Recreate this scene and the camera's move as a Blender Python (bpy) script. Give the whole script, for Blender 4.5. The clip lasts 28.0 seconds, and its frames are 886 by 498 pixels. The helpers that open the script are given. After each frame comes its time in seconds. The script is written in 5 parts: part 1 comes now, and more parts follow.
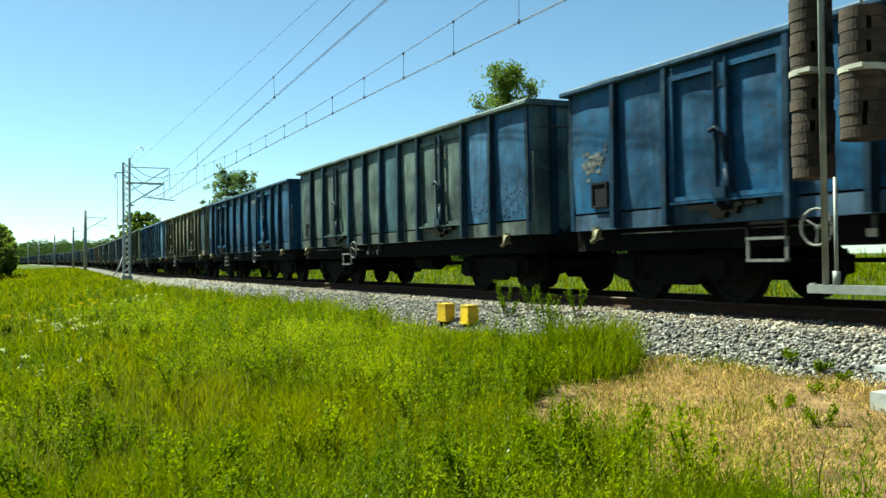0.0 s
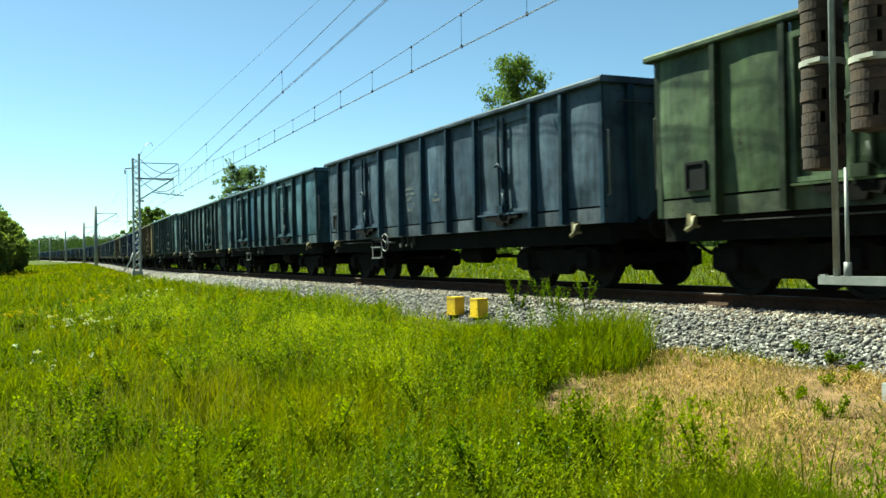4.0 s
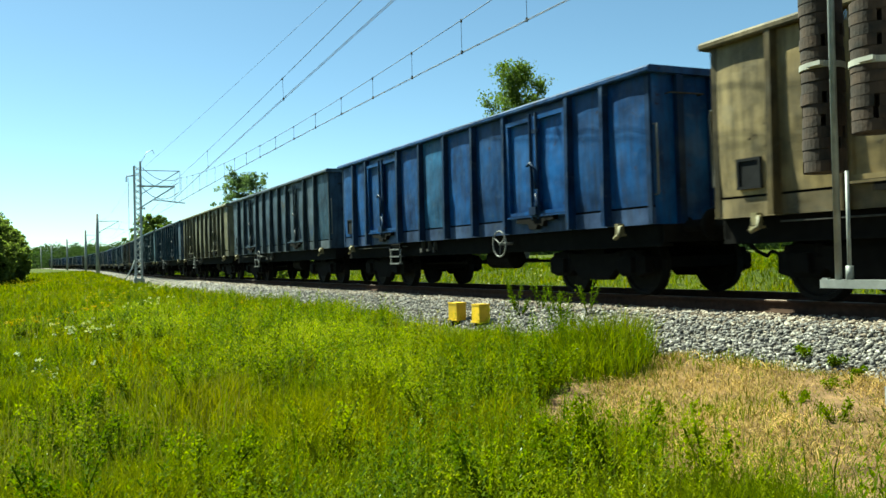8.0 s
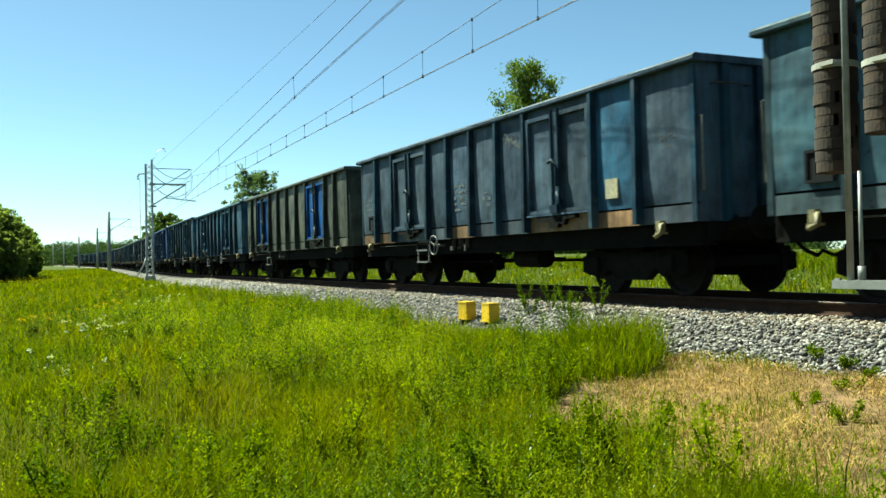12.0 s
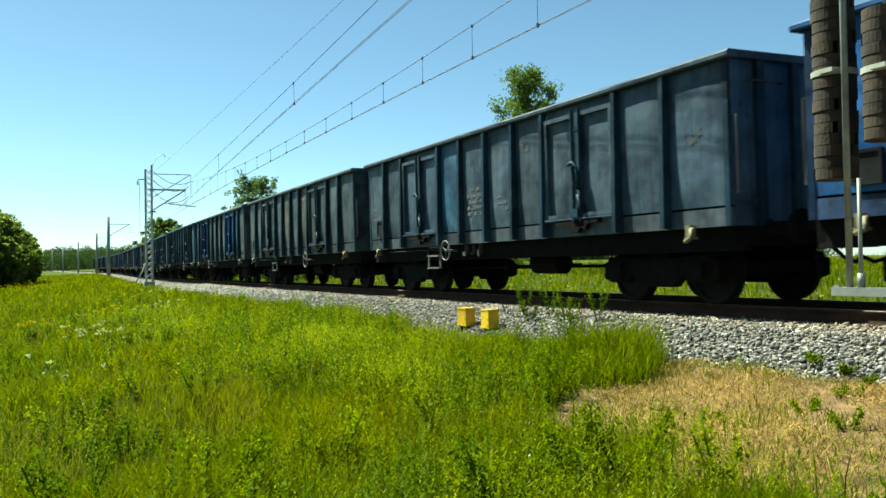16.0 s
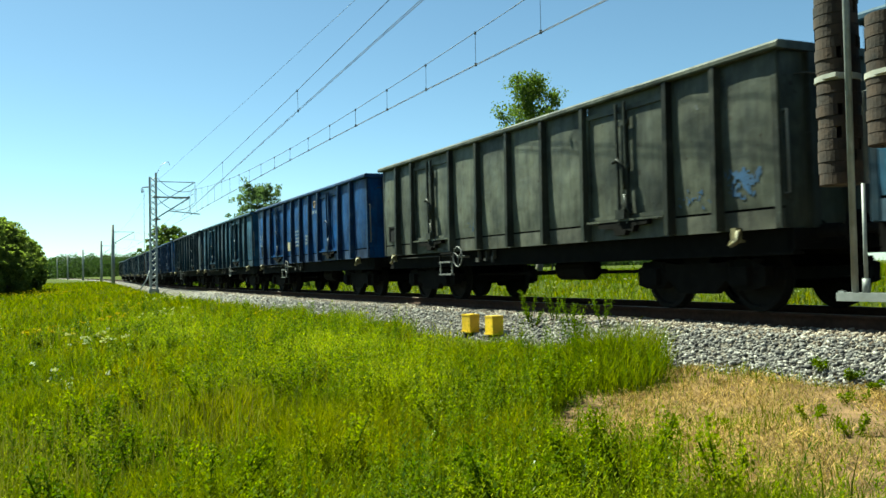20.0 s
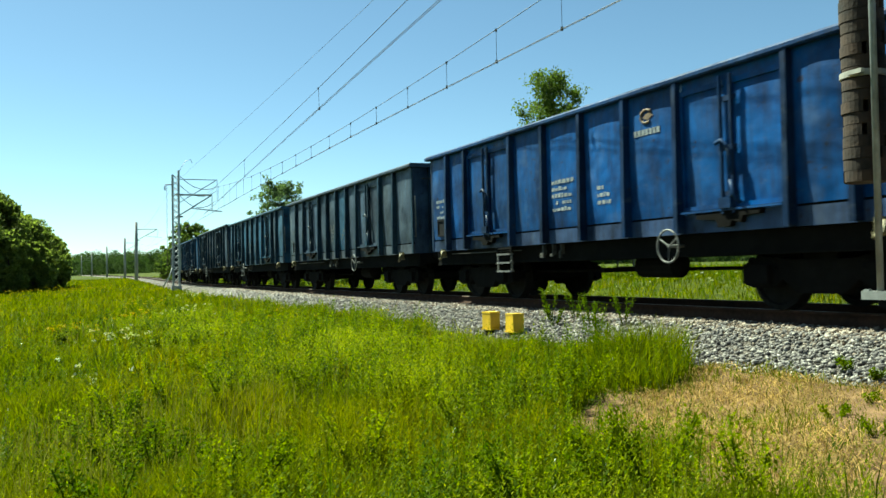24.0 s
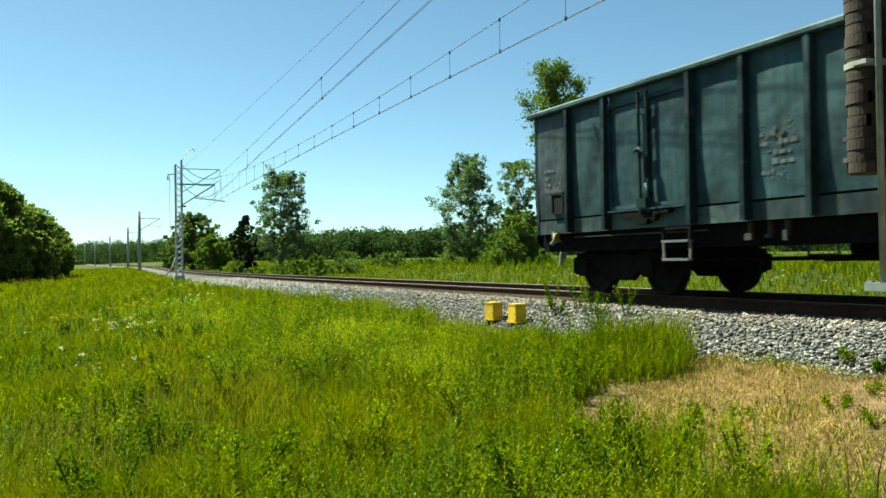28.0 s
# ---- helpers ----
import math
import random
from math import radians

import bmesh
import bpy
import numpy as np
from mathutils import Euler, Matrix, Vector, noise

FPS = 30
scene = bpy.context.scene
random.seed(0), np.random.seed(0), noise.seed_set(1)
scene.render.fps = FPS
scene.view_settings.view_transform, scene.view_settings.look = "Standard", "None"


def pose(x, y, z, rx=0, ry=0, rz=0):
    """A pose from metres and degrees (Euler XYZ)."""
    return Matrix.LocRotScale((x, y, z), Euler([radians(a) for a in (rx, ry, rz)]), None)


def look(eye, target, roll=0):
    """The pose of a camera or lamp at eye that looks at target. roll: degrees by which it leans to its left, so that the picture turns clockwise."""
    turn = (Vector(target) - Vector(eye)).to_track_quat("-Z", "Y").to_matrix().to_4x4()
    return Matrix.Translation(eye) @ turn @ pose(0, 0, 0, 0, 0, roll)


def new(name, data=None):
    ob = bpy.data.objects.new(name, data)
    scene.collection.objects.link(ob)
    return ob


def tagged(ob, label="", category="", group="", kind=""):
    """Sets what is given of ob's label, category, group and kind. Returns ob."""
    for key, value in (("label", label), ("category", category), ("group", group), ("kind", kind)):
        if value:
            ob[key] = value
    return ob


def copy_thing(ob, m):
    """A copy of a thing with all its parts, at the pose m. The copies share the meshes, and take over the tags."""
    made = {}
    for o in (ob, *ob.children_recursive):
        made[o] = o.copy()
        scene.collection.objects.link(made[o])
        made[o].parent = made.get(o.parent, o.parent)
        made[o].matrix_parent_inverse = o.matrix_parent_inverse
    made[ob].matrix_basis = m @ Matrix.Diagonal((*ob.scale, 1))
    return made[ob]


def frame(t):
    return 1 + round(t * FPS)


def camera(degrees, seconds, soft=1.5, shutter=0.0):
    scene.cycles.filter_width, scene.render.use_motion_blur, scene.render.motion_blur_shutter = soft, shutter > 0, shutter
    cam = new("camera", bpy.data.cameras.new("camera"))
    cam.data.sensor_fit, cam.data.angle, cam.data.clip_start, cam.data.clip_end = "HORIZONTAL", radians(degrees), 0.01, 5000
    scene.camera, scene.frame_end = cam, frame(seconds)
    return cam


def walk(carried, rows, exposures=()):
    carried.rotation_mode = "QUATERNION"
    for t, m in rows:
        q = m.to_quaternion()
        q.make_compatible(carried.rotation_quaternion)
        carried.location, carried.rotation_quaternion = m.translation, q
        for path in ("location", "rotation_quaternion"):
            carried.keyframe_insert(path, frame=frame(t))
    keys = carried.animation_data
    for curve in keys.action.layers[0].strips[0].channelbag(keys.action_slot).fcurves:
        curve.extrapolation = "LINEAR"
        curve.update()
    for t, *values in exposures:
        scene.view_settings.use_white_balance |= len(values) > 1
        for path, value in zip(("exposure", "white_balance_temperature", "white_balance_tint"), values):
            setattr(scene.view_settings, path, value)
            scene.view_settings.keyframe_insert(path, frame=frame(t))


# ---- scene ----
import functools

H_EYE = 0.575

# ---- camera: held by hand at one spot, it sways and pans slowly ----
cam = camera(54.35, 28.0, soft=1.5, shutter=0.08)


def held(yaw, pitch, roll):
    """Heading from +y towards -x, tilt upwards and lean, in degrees."""
    a, b = radians(yaw), radians(pitch)
    ahead = Vector((-math.sin(a) * math.cos(b), math.cos(a) * math.cos(b), math.sin(b)))
    eye = Vector((0, 0, H_EYE))
    return look(eye, eye + ahead * 10, roll)


walk(cam, [(t, held(y, p, r)) for t, y, p, r in (
    (0, 62.342, 0.893, -0.625), (0.5, 62.451, 0.856, -0.741), (1, 62.520, 0.736, -0.887), (1.5, 62.597, 0.566, -0.960),
    (2, 62.629, 0.515, -1.103), (2.5, 62.688, 0.524, -1.066), (3, 62.822, 0.461, -1.081), (3.5, 62.937, 0.444, -0.991),
    (5.5, 63.041, 0.598, -1.025), (6, 63.051, 0.826, -1.022), (6.5, 63.071, 0.787, -1.021), (7, 63.077, 0.787, -1.095),
    (7.5, 63.063, 0.834, -1.146), (8, 63.038, 0.852, -1.303), (8.5, 63.065, 0.902, -1.301), (9, 63.214, 0.961, -1.277),
    (9.5, 63.452, 0.846, -1.261), (10, 63.429, 0.803, -1.228), (10.5, 63.428, 0.827, -1.178), (11, 63.602, 0.845, -1.291),
    (11.5, 63.692, 0.846, -1.088), (12, 63.707, 0.790, -1.076), (12.5, 63.766, 0.829, -0.980), (14.5, 63.734, 1.054, -1.001),
    (15, 63.740, 1.074, -0.984), (15.5, 63.733, 1.074, -1.069), (16, 63.663, 1.197, -0.941), (16.5, 63.717, 1.229, -1.025),
    (17, 63.702, 1.314, -1.058), (17.5, 63.712, 1.389, -0.978), (18, 63.748, 1.457, -0.819), (18.5, 63.734, 1.603, -0.618),
    (19, 63.978, 1.563, -0.831), (19.5, 64.012, 1.660, -1.092), (20, 63.918, 1.638, -1.118), (20.5, 63.907, 1.710, -0.988),
    (21, 63.921, 1.824, -0.967), (21.5, 63.917, 1.933, -0.649), (23.5, 64.046, 2.034, -1.033), (24, 65.284, 1.497, -1.013),
    (24.5, 65.182, 1.089, -1.105), (25, 64.960, 1.074, -1.021), (25.5, 64.820, 1.196, -0.960), (26, 65.179, 1.163, -1.141),
    (26.5, 65.322, 1.204, -1.261), (27, 65.481, 1.024, -1.051), (27.5, 65.492, 0.868, -1.022), (28, 65.474, 0.849, -0.860),
)], ((0, 1.86), (12.5, 1.83), (20, 1.77), (25, 1.73), (28, 1.70)))

# ---- world, sun, exposure ----
SUN = Vector((-1.95, -1.0, 3.0)).normalized()
sun_up = math.asin(SUN.z)
sun_turn = math.atan2(SUN.x, SUN.y)
world = bpy.data.worlds.new("sky")
world.use_nodes = True
scene.world = world
wn = world.node_tree.nodes
sky = wn.new("ShaderNodeTexSky")
sky.sky_type = "NISHITA"
sky.sun_disc = False
sky.sun_elevation, sky.sun_rotation = sun_up, sun_turn
sky.altitude, sky.air_density, sky.dust_density, sky.ozone_density = 100, 0.7, 0.25, 2.2
wn["Background"].inputs["Strength"].default_value = 0.05
world.node_tree.links.new(sky.outputs["Color"], wn["Background"].inputs["Color"])
sun = new("sun", bpy.data.lights.new("sun", "SUN"))
sun.data.energy, sun.data.angle, sun.data.color = 5.0, radians(0.53), (1.0, 0.95, 0.87)
sun.matrix_world = look(SUN * 50, (0, 0, 0))
scene.view_settings.use_white_balance = True
scene.view_settings.white_balance_temperature, scene.view_settings.white_balance_tint = 6500, -20


# ---- materials ----
def mat(name, rough=0.8, metal=0.0, spec=0.5):
    m = bpy.data.materials.new(name)
    m.use_nodes = True
    b = m.node_tree.nodes["Principled BSDF"]
    b.inputs["Roughness"].default_value = rough
    b.inputs["Metallic"].default_value = metal
    b.inputs["Specular IOR Level"].default_value = spec
    return m, m.node_tree.nodes, m.node_tree.links, b


def ramp(nodes, links, fac, stops):
    r = nodes.new("ShaderNodeValToRGB")
    while len(r.color_ramp.elements) < len(stops):
        r.color_ramp.elements.new(0.5)
    for e, (p, c) in zip(r.color_ramp.elements, stops):
        e.position, e.color = p, (*c, 1) if len(c) == 3 else c
    links.new(fac, r.inputs[0])
    return r.outputs[0]


def noise_tex(nodes, links, vec, scale, detail=4.0, rough=0.55, out=0):
    n = nodes.new("ShaderNodeTexNoise")
    n.inputs["Scale"].default_value, n.inputs["Detail"].default_value, n.inputs["Roughness"].default_value = scale, detail, rough
    if vec is not None:
        links.new(vec, n.inputs["Vector"])
    return n.outputs[out]


def mixed(nodes, links, fac, a, b, kind="MIX"):
    x = nodes.new("ShaderNodeMix")
    x.data_type, x.blend_type = "RGBA", kind
    for sock, v in ((x.inputs[0], fac), (x.inputs[6], a), (x.inputs[7], b)):
        if isinstance(v, (int, float)):
            sock.default_value = v
        elif isinstance(v, tuple):
            sock.default_value = (*v, 1)
        else:
            links.new(v, sock)
    return x.outputs[2]


def bumped(nodes, links, b, height, strength=0.3, dist=0.02):
    u = nodes.new("ShaderNodeBump")
    u.inputs["Strength"].default_value, u.inputs["Distance"].default_value = strength, dist
    links.new(height, u.inputs["Height"])
    links.new(u.outputs[0], b.inputs["Normal"])


def math_node(nodes, links, op, a, b):
    n = nodes.new("ShaderNodeMath")
    n.operation = op
    for sock, v in zip(n.inputs, (a, b)):
        if isinstance(v, (int, float)):
            sock.default_value = v
        else:
            links.new(v, sock)
    return n.outputs[0]


def shifted(nodes, links, stretch=(1, 1, 1)):
    """Object coordinates, moved by each object's random number."""
    tc, oi = nodes.new("ShaderNodeTexCoord"), nodes.new("ShaderNodeObjectInfo")
    mp = nodes.new("ShaderNodeMapping")
    mp.inputs["Scale"].default_value = stretch
    links.new(tc.outputs["Object"], mp.inputs["Vector"])
    add = nodes.new("ShaderNodeVectorMath")
    links.new(mp.outputs[0], add.inputs[0])
    links.new(math_node(nodes, links, "MULTIPLY", oi.outputs["Random"], 40.0), add.inputs[1])
    return add.outputs[0], oi


def plain(name, base, var=0.25, scale=6.0, rough=0.8, metal=0.0, bump=0.2, spec=0.5, dist=0.01):
    """A surface of one colour with grain and larger stains."""
    m, n, l, b = mat(name, rough, metal, spec)
    vec, oi = shifted(n, l)
    lo, hi = tuple(c * (1 - var) for c in base), tuple(min(1, c * (1 + var)) for c in base)
    c1 = ramp(n, l, noise_tex(n, l, vec, scale, 6), [(0.3, lo), (0.7, hi)])
    big = ramp(n, l, noise_tex(n, l, vec, scale * 0.17, 3), [(0.35, (0.75, 0.75, 0.75)), (0.65, (1.1, 1.1, 1.1))])
    l.new(mixed(n, l, 1.0, c1, big, "MULTIPLY"), b.inputs["Base Color"])
    bumped(n, l, b, noise_tex(n, l, vec, scale * 5, 5), bump, dist)
    return m


def paint_material():
    """Worn wagon paint: the object's own colour, faded, streaked, dusty and rusting."""
    m, n, l, b = mat("wagon_paint", 0.5, 0.0, 0.12)
    vec, oi = shifted(n, l)
    streak, _ = shifted(n, l, (5.0, 5.0, 0.5))
    base = oi.outputs["Color"]
    fade = mixed(n, l, 0.16, base, (0.05, 0.062, 0.062))
    c = mixed(n, l, ramp(n, l, noise_tex(n, l, vec, 0.9, 5, 0.6), [(0.38, (0, 0, 0)), (0.62, (0.8, 0.8, 0.8))]), base, fade)
    c = mixed(n, l, ramp(n, l, noise_tex(n, l, streak, 2.0, 5, 0.65), [(0.42, (0, 0, 0)), (0.75, (0.6, 0.6, 0.6))]), c, (0.016, 0.014, 0.012))
    patch = ramp(n, l, noise_tex(n, l, vec, 2.3, 2, 0.4), [(0.60, (0, 0, 0)), (0.72, (0.3, 0.3, 0.3))])
    c = mixed(n, l, patch, c, mixed(n, l, 0.5, base, (0.10, 0.11, 0.105)))
    rust = ramp(n, l, noise_tex(n, l, vec, 5.0, 9, 0.75), [(0.60, (0, 0, 0)), (0.68, (1, 1, 1))])
    c = mixed(n, l, rust, c, (0.022, 0.014, 0.009))
    blot = ramp(n, l, noise_tex(n, l, vec, 1.3, 4, 0.6), [(0.34, (0.42, 0.44, 0.48)), (0.5, (0.95, 0.95, 0.95)), (0.66, (1.4, 1.4, 1.35))])
    c = mixed(n, l, 1.0, c, blot, "MULTIPLY")
    scuff, _ = shifted(n, l, (1.0, 1.0, 2.2))
    c = mixed(n, l, ramp(n, l, noise_tex(n, l, scuff, 3.4, 6, 0.7), [(0.58, (0, 0, 0)), (0.70, (0.45, 0.45, 0.45))]), c, mixed(n, l, 0.5, base, (0.09, 0.097, 0.092)))
    tone = ramp(n, l, oi.outputs["Random"], [(0.0, (0.75, 0.75, 0.75)), (1.0, (1.2, 1.2, 1.2))])
    l.new(mixed(n, l, 1.0, c, tone, "MULTIPLY"), b.inputs["Base Color"])
    l.new(ramp(n, l, noise_tex(n, l, vec, 3.0, 4), [(0.3, (0.36,) * 3), (0.7, (0.62,) * 3)]), b.inputs["Roughness"])
    dent = math_node(n, l, "ADD", noise_tex(n, l, vec, 1.6, 2), math_node(n, l, "MULTIPLY", noise_tex(n, l, vec, 30.0, 4), 0.06))
    bumped(n, l, b, dent, 0.6, 0.07)
    return m


def leaf_material(name, dark, light, spread=0.5, trans=0.35, rough=0.7, spec=0.04, tint=True):
    """Leaves or blades: each island differs, light passes through."""
    m, n, l, b = mat(name, rough, 0.0, spec)
    g = n.new("ShaderNodeNewGeometry")
    c = ramp(n, l, g.outputs["Random Per Island"], [(0.0, dark), (1.0, light)])
    tc = n.new("ShaderNodeTexCoord")
    big = ramp(n, l, noise_tex(n, l, tc.outputs["Object"], spread, 4), [(0.30, (0.62, 0.74, 0.5)), (0.46, (0.92, 1.0, 0.8)), (0.6, (1.2, 1.13, 1.0)), (0.74, (1.4, 1.12, 1.2))] if tint else [(0.3, (0.62, 0.66, 0.62)), (0.7, (1.25, 1.2, 1.1))])
    c = mixed(n, l, 1.0, c, big, "MULTIPLY")
    l.new(c, b.inputs["Base Color"])
    t = n.new("ShaderNodeBsdfTranslucent")
    l.new(mixed(n, l, 1.0, c, (1.3, 1.3, 0.35) if tint else (1.05, 1.25, 0.6), "MULTIPLY"), t.inputs["Color"])
    mx = n.new("ShaderNodeMixShader")
    mx.inputs[0].default_value = trans
    l.new(b.outputs[0], mx.inputs[1])
    l.new(t.outputs[0], mx.inputs[2])
    l.new(mx.outputs[0], n["Material Output"].inputs["Surface"])
    return m


def ground_material():
    m, n, l, b = mat("meadow_soil", 0.95, 0.0, 0.1)
    tc = n.new("ShaderNodeTexCoord")
    v = tc.outputs["Object"]
    near = ramp(n, l, noise_tex(n, l, v, 2.2, 8, 0.7), [(0.3, (0.02, 0.026, 0.004)), (0.5, (0.046, 0.06, 0.005)), (0.72, (0.09, 0.094, 0.010))])
    big = ramp(n, l, noise_tex(n, l, v, 0.11, 4, 0.6), [(0.35, (0.75, 0.8, 0.7)), (0.65, (1.25, 1.2, 1.1))])
    c = mixed(n, l, 1.0, near, big, "MULTIPLY")
    l.new(c, b.inputs["Base Color"])
    bumped(n, l, b, noise_tex(n, l, v, 9.0, 8, 0.7), 0.9, 0.12)
    return m


def stone_material(name, stops):
    m, n, l, b = mat(name, 0.85, 0.0, 0.3)
    g = n.new("ShaderNodeNewGeometry")
    c = ramp(n, l, g.outputs["Random Per Island"], stops)
    tc = n.new("ShaderNodeTexCoord")
    grain = ramp(n, l, noise_tex(n, l, tc.outputs["Object"], 45.0, 5), [(0.3, (0.7, 0.7, 0.7)), (0.7, (1.15, 1.15, 1.15))])
    l.new(mixed(n, l, 1.0, c, grain, "MULTIPLY"), b.inputs["Base Color"])
    bumped(n, l, b, noise_tex(n, l, tc.outputs["Object"], 70.0, 5), 0.4, 0.01)
    return m


def ballast_material():
    m, n, l, b = mat("ballast_bed", 0.9, 0.0, 0.2)
    tc = n.new("ShaderNodeTexCoord")
    vo = n.new("ShaderNodeTexVoronoi")
    vo.inputs["Scale"].default_value = 24.0
    l.new(tc.outputs["Object"], vo.inputs["Vector"])
    c = ramp(n, l, vo.outputs["Color"], [(0.0, (0.025, 0.021, 0.019)), (0.5, (0.12, 0.104, 0.09)), (1.0, (0.23, 0.21, 0.185))])
    big = ramp(n, l, noise_tex(n, l, tc.outputs["Object"], 0.7, 4), [(0.35, (0.8, 0.78, 0.74)), (0.65, (1.1, 1.1, 1.1))])
    l.new(mixed(n, l, 1.0, c, big, "MULTIPLY"), b.inputs["Base Color"])
    bumped(n, l, b, vo.outputs["Distance"], 1.0, 0.05)
    return m


PAINT = paint_material()
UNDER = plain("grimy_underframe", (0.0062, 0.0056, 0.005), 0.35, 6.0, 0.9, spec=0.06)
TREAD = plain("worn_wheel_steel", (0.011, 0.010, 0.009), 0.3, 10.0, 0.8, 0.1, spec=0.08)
HANDLE = plain("pale_handrail_paint", (0.112, 0.108, 0.102), 0.3, 12.0, 0.6)
YELLOW = plain("yellow_paint", (0.60, 0.37, 0.012), 0.12, 9.0, 0.5, 0.0, 0.1)
HOOKY = plain("yellowed_bracket_paint", (0.14, 0.115, 0.05), 0.4, 14.0, 0.6)
PLATE = plain("dark_data_plate", (0.010, 0.010, 0.011), 0.3, 10.0, 0.85, spec=0.1)
MARK = plain("white_marking_paint", (0.20, 0.215, 0.225), 0.25, 14.0, 0.6)
RAIL = plain("rusty_rail", (0.040, 0.021, 0.013), 0.35, 12.0, 0.85, 0.0, spec=0.1)
SHINE = plain("polished_rail_head", (0.10, 0.072, 0.052), 0.25, 10.0, 0.5, 0.5, 0.05)
SLEEPER = plain("grey_concrete_sleeper", (0.18, 0.162, 0.144), 0.25, 7.0, 0.9)
CONCRETE = plain("pale_concrete", (0.315, 0.315, 0.3), 0.2, 7.0, 0.9)
POLE = plain("weathered_concrete_pole", (0.26, 0.26, 0.25), 0.2, 3.0, 0.9)
MAST = plain("painted_mast_steel", (0.36, 0.37, 0.37), 0.2, 6.0, 0.6, 0.0)
GALV = plain("galvanised_steel", (0.19, 0.195, 0.185), 0.25, 8.0, 0.55, 0.3)
WIRE = plain("weathered_copper_wire", (0.035, 0.034, 0.036), 0.2, 8.0, 0.6, 0.3)
INSUL = plain("brown_insulator", (0.10, 0.05, 0.03), 0.2, 8.0, 0.25)
IRON = plain("rusty_cast_iron", (0.027, 0.0145, 0.0078), 0.8, 5.0, 0.9, 0.1, 0.6)
STRAP = plain("pale_strap", (0.315, 0.3, 0.255), 0.15, 9.0, 0.6)
SOIL = ground_material()
STONE = stone_material("ballast_stone", [(0.0, (0.06, 0.056, 0.056)), (0.35, (0.125, 0.112, 0.104)), (0.7, (0.20, 0.186, 0.172)), (0.9, (0.31, 0.285, 0.25)), (1.0, (0.42, 0.39, 0.33))])
STONE_RUSTY = stone_material("rust_dusted_stone", [(0.0, (0.07, 0.045, 0.03)), (0.35, (0.14, 0.105, 0.078)), (0.7, (0.215, 0.172, 0.132)), (1.0, (0.38, 0.32, 0.25))])
BALLAST = ballast_material()
GRASS = leaf_material("meadow_grass", (0.040, 0.066, 0.0022), (0.162, 0.164, 0.0062), 0.45, 0.5, 0.7, 0.025)
SEED = leaf_material("grass_seed_head", (0.10, 0.085, 0.022), (0.21, 0.18, 0.055), 0.9, 0.4, tint=False)
EARTH = plain("dry_pinkish_earth", (0.15, 0.092, 0.046), 0.55, 5.0, 0.95, 0.0, 0.8, 0.1, 0.03)
WEED = leaf_material("weed_leaf", (0.028, 0.052, 0.002), (0.105, 0.138, 0.004), 0.8, 0.45, 0.6, 0.02)
WEED_LIGHT = leaf_material("light_weed_leaf", (0.064, 0.096, 0.002), (0.185, 0.205, 0.005), 0.8, 0.5, 0.6, 0.02)
WEED_BRIGHT = leaf_material("bright_herb_leaf", (0.13, 0.155, 0.004), (0.27, 0.275, 0.006), 0.8, 0.5, 0.6, 0.03, tint=False)
WEED_GLOSSY = leaf_material("glossy_weed_leaf", (0.05, 0.085, 0.003), (0.15, 0.175, 0.008), 0.8, 0.4, 0.4, 0.3, tint=False)
LABEL = plain("pale_yellow_label", (0.32, 0.28, 0.18), 0.35, 14.0, 0.7)
SPRAY = plain("sprayed_green_paint", (0.10, 0.22, 0.09), 0.35, 9.0, 0.7)
GRIME = plain("grimy_steel", (0.045, 0.042, 0.038), 0.4, 12.0, 0.8, spec=0.2)
SMEARS = {"pale": plain("faded_primer", (0.048, 0.052, 0.050), 0.45, 9.0, 0.7), "blue": plain("fresh_blue_paint", (0.012, 0.050, 0.125), 0.35, 5.0, 0.6),
          "sand": plain("dusty_tan_paint", (0.075, 0.064, 0.040), 0.45, 6.0, 0.7), "teal": plain("faded_teal_paint", (0.035, 0.075, 0.095), 0.35, 5.0, 0.65)}
EMBLEM = plain("faded_orange_paint", (0.15, 0.095, 0.055), 0.35, 14.0, 0.7)
MARK_FAINT = plain("faded_marking_paint", (0.075, 0.080, 0.080), 0.35, 14.0, 0.7)
STRAW = leaf_material("dry_straw", (0.14, 0.086, 0.027), (0.50, 0.335, 0.125), 1.3, 0.15, tint=False)
PETAL_Y = leaf_material("yellow_petal", (0.26, 0.20, 0.008), (0.36, 0.28, 0.014), 1.0, 0.3)
PETAL_W = leaf_material("white_petal", (0.3375, 0.3525, 0.3), (0.45, 0.45, 0.405), 1.0, 0.3)
LEAF = leaf_material("tree_leaf", (0.058, 0.085, 0.020), (0.150, 0.180, 0.048), 0.4, 0.5, tint=False)
LEAF_PALE = leaf_material("silvery_leaf", (0.065, 0.092, 0.046), (0.175, 0.215, 0.130), 0.4, 0.45, tint=False)
LEAF_BRIGHT = leaf_material("bush_leaf", (0.065, 0.098, 0.016), (0.175, 0.205, 0.035), 0.4, 0.5, tint=False)
LEAF_DARK = leaf_material("spruce_needle", (0.008, 0.014, 0.006), (0.02, 0.032, 0.010), 0.5, 0.15)
LEAF_FAR = leaf_material("far_wood_leaf", (0.034, 0.056, 0.022), (0.082, 0.112, 0.040), 0.09, 0.35, tint=False)
LEAF_GROVE = leaf_material("grove_leaf", (0.11, 0.132, 0.036), (0.27, 0.285, 0.085), 0.25, 0.55, tint=False)
BARK = plain("grey_bark", (0.10, 0.085, 0.07), 0.4, 5.0, 0.95, 0.0, 0.6)


# ---- mesh helpers ----
def bm_new():
    return bmesh.new()


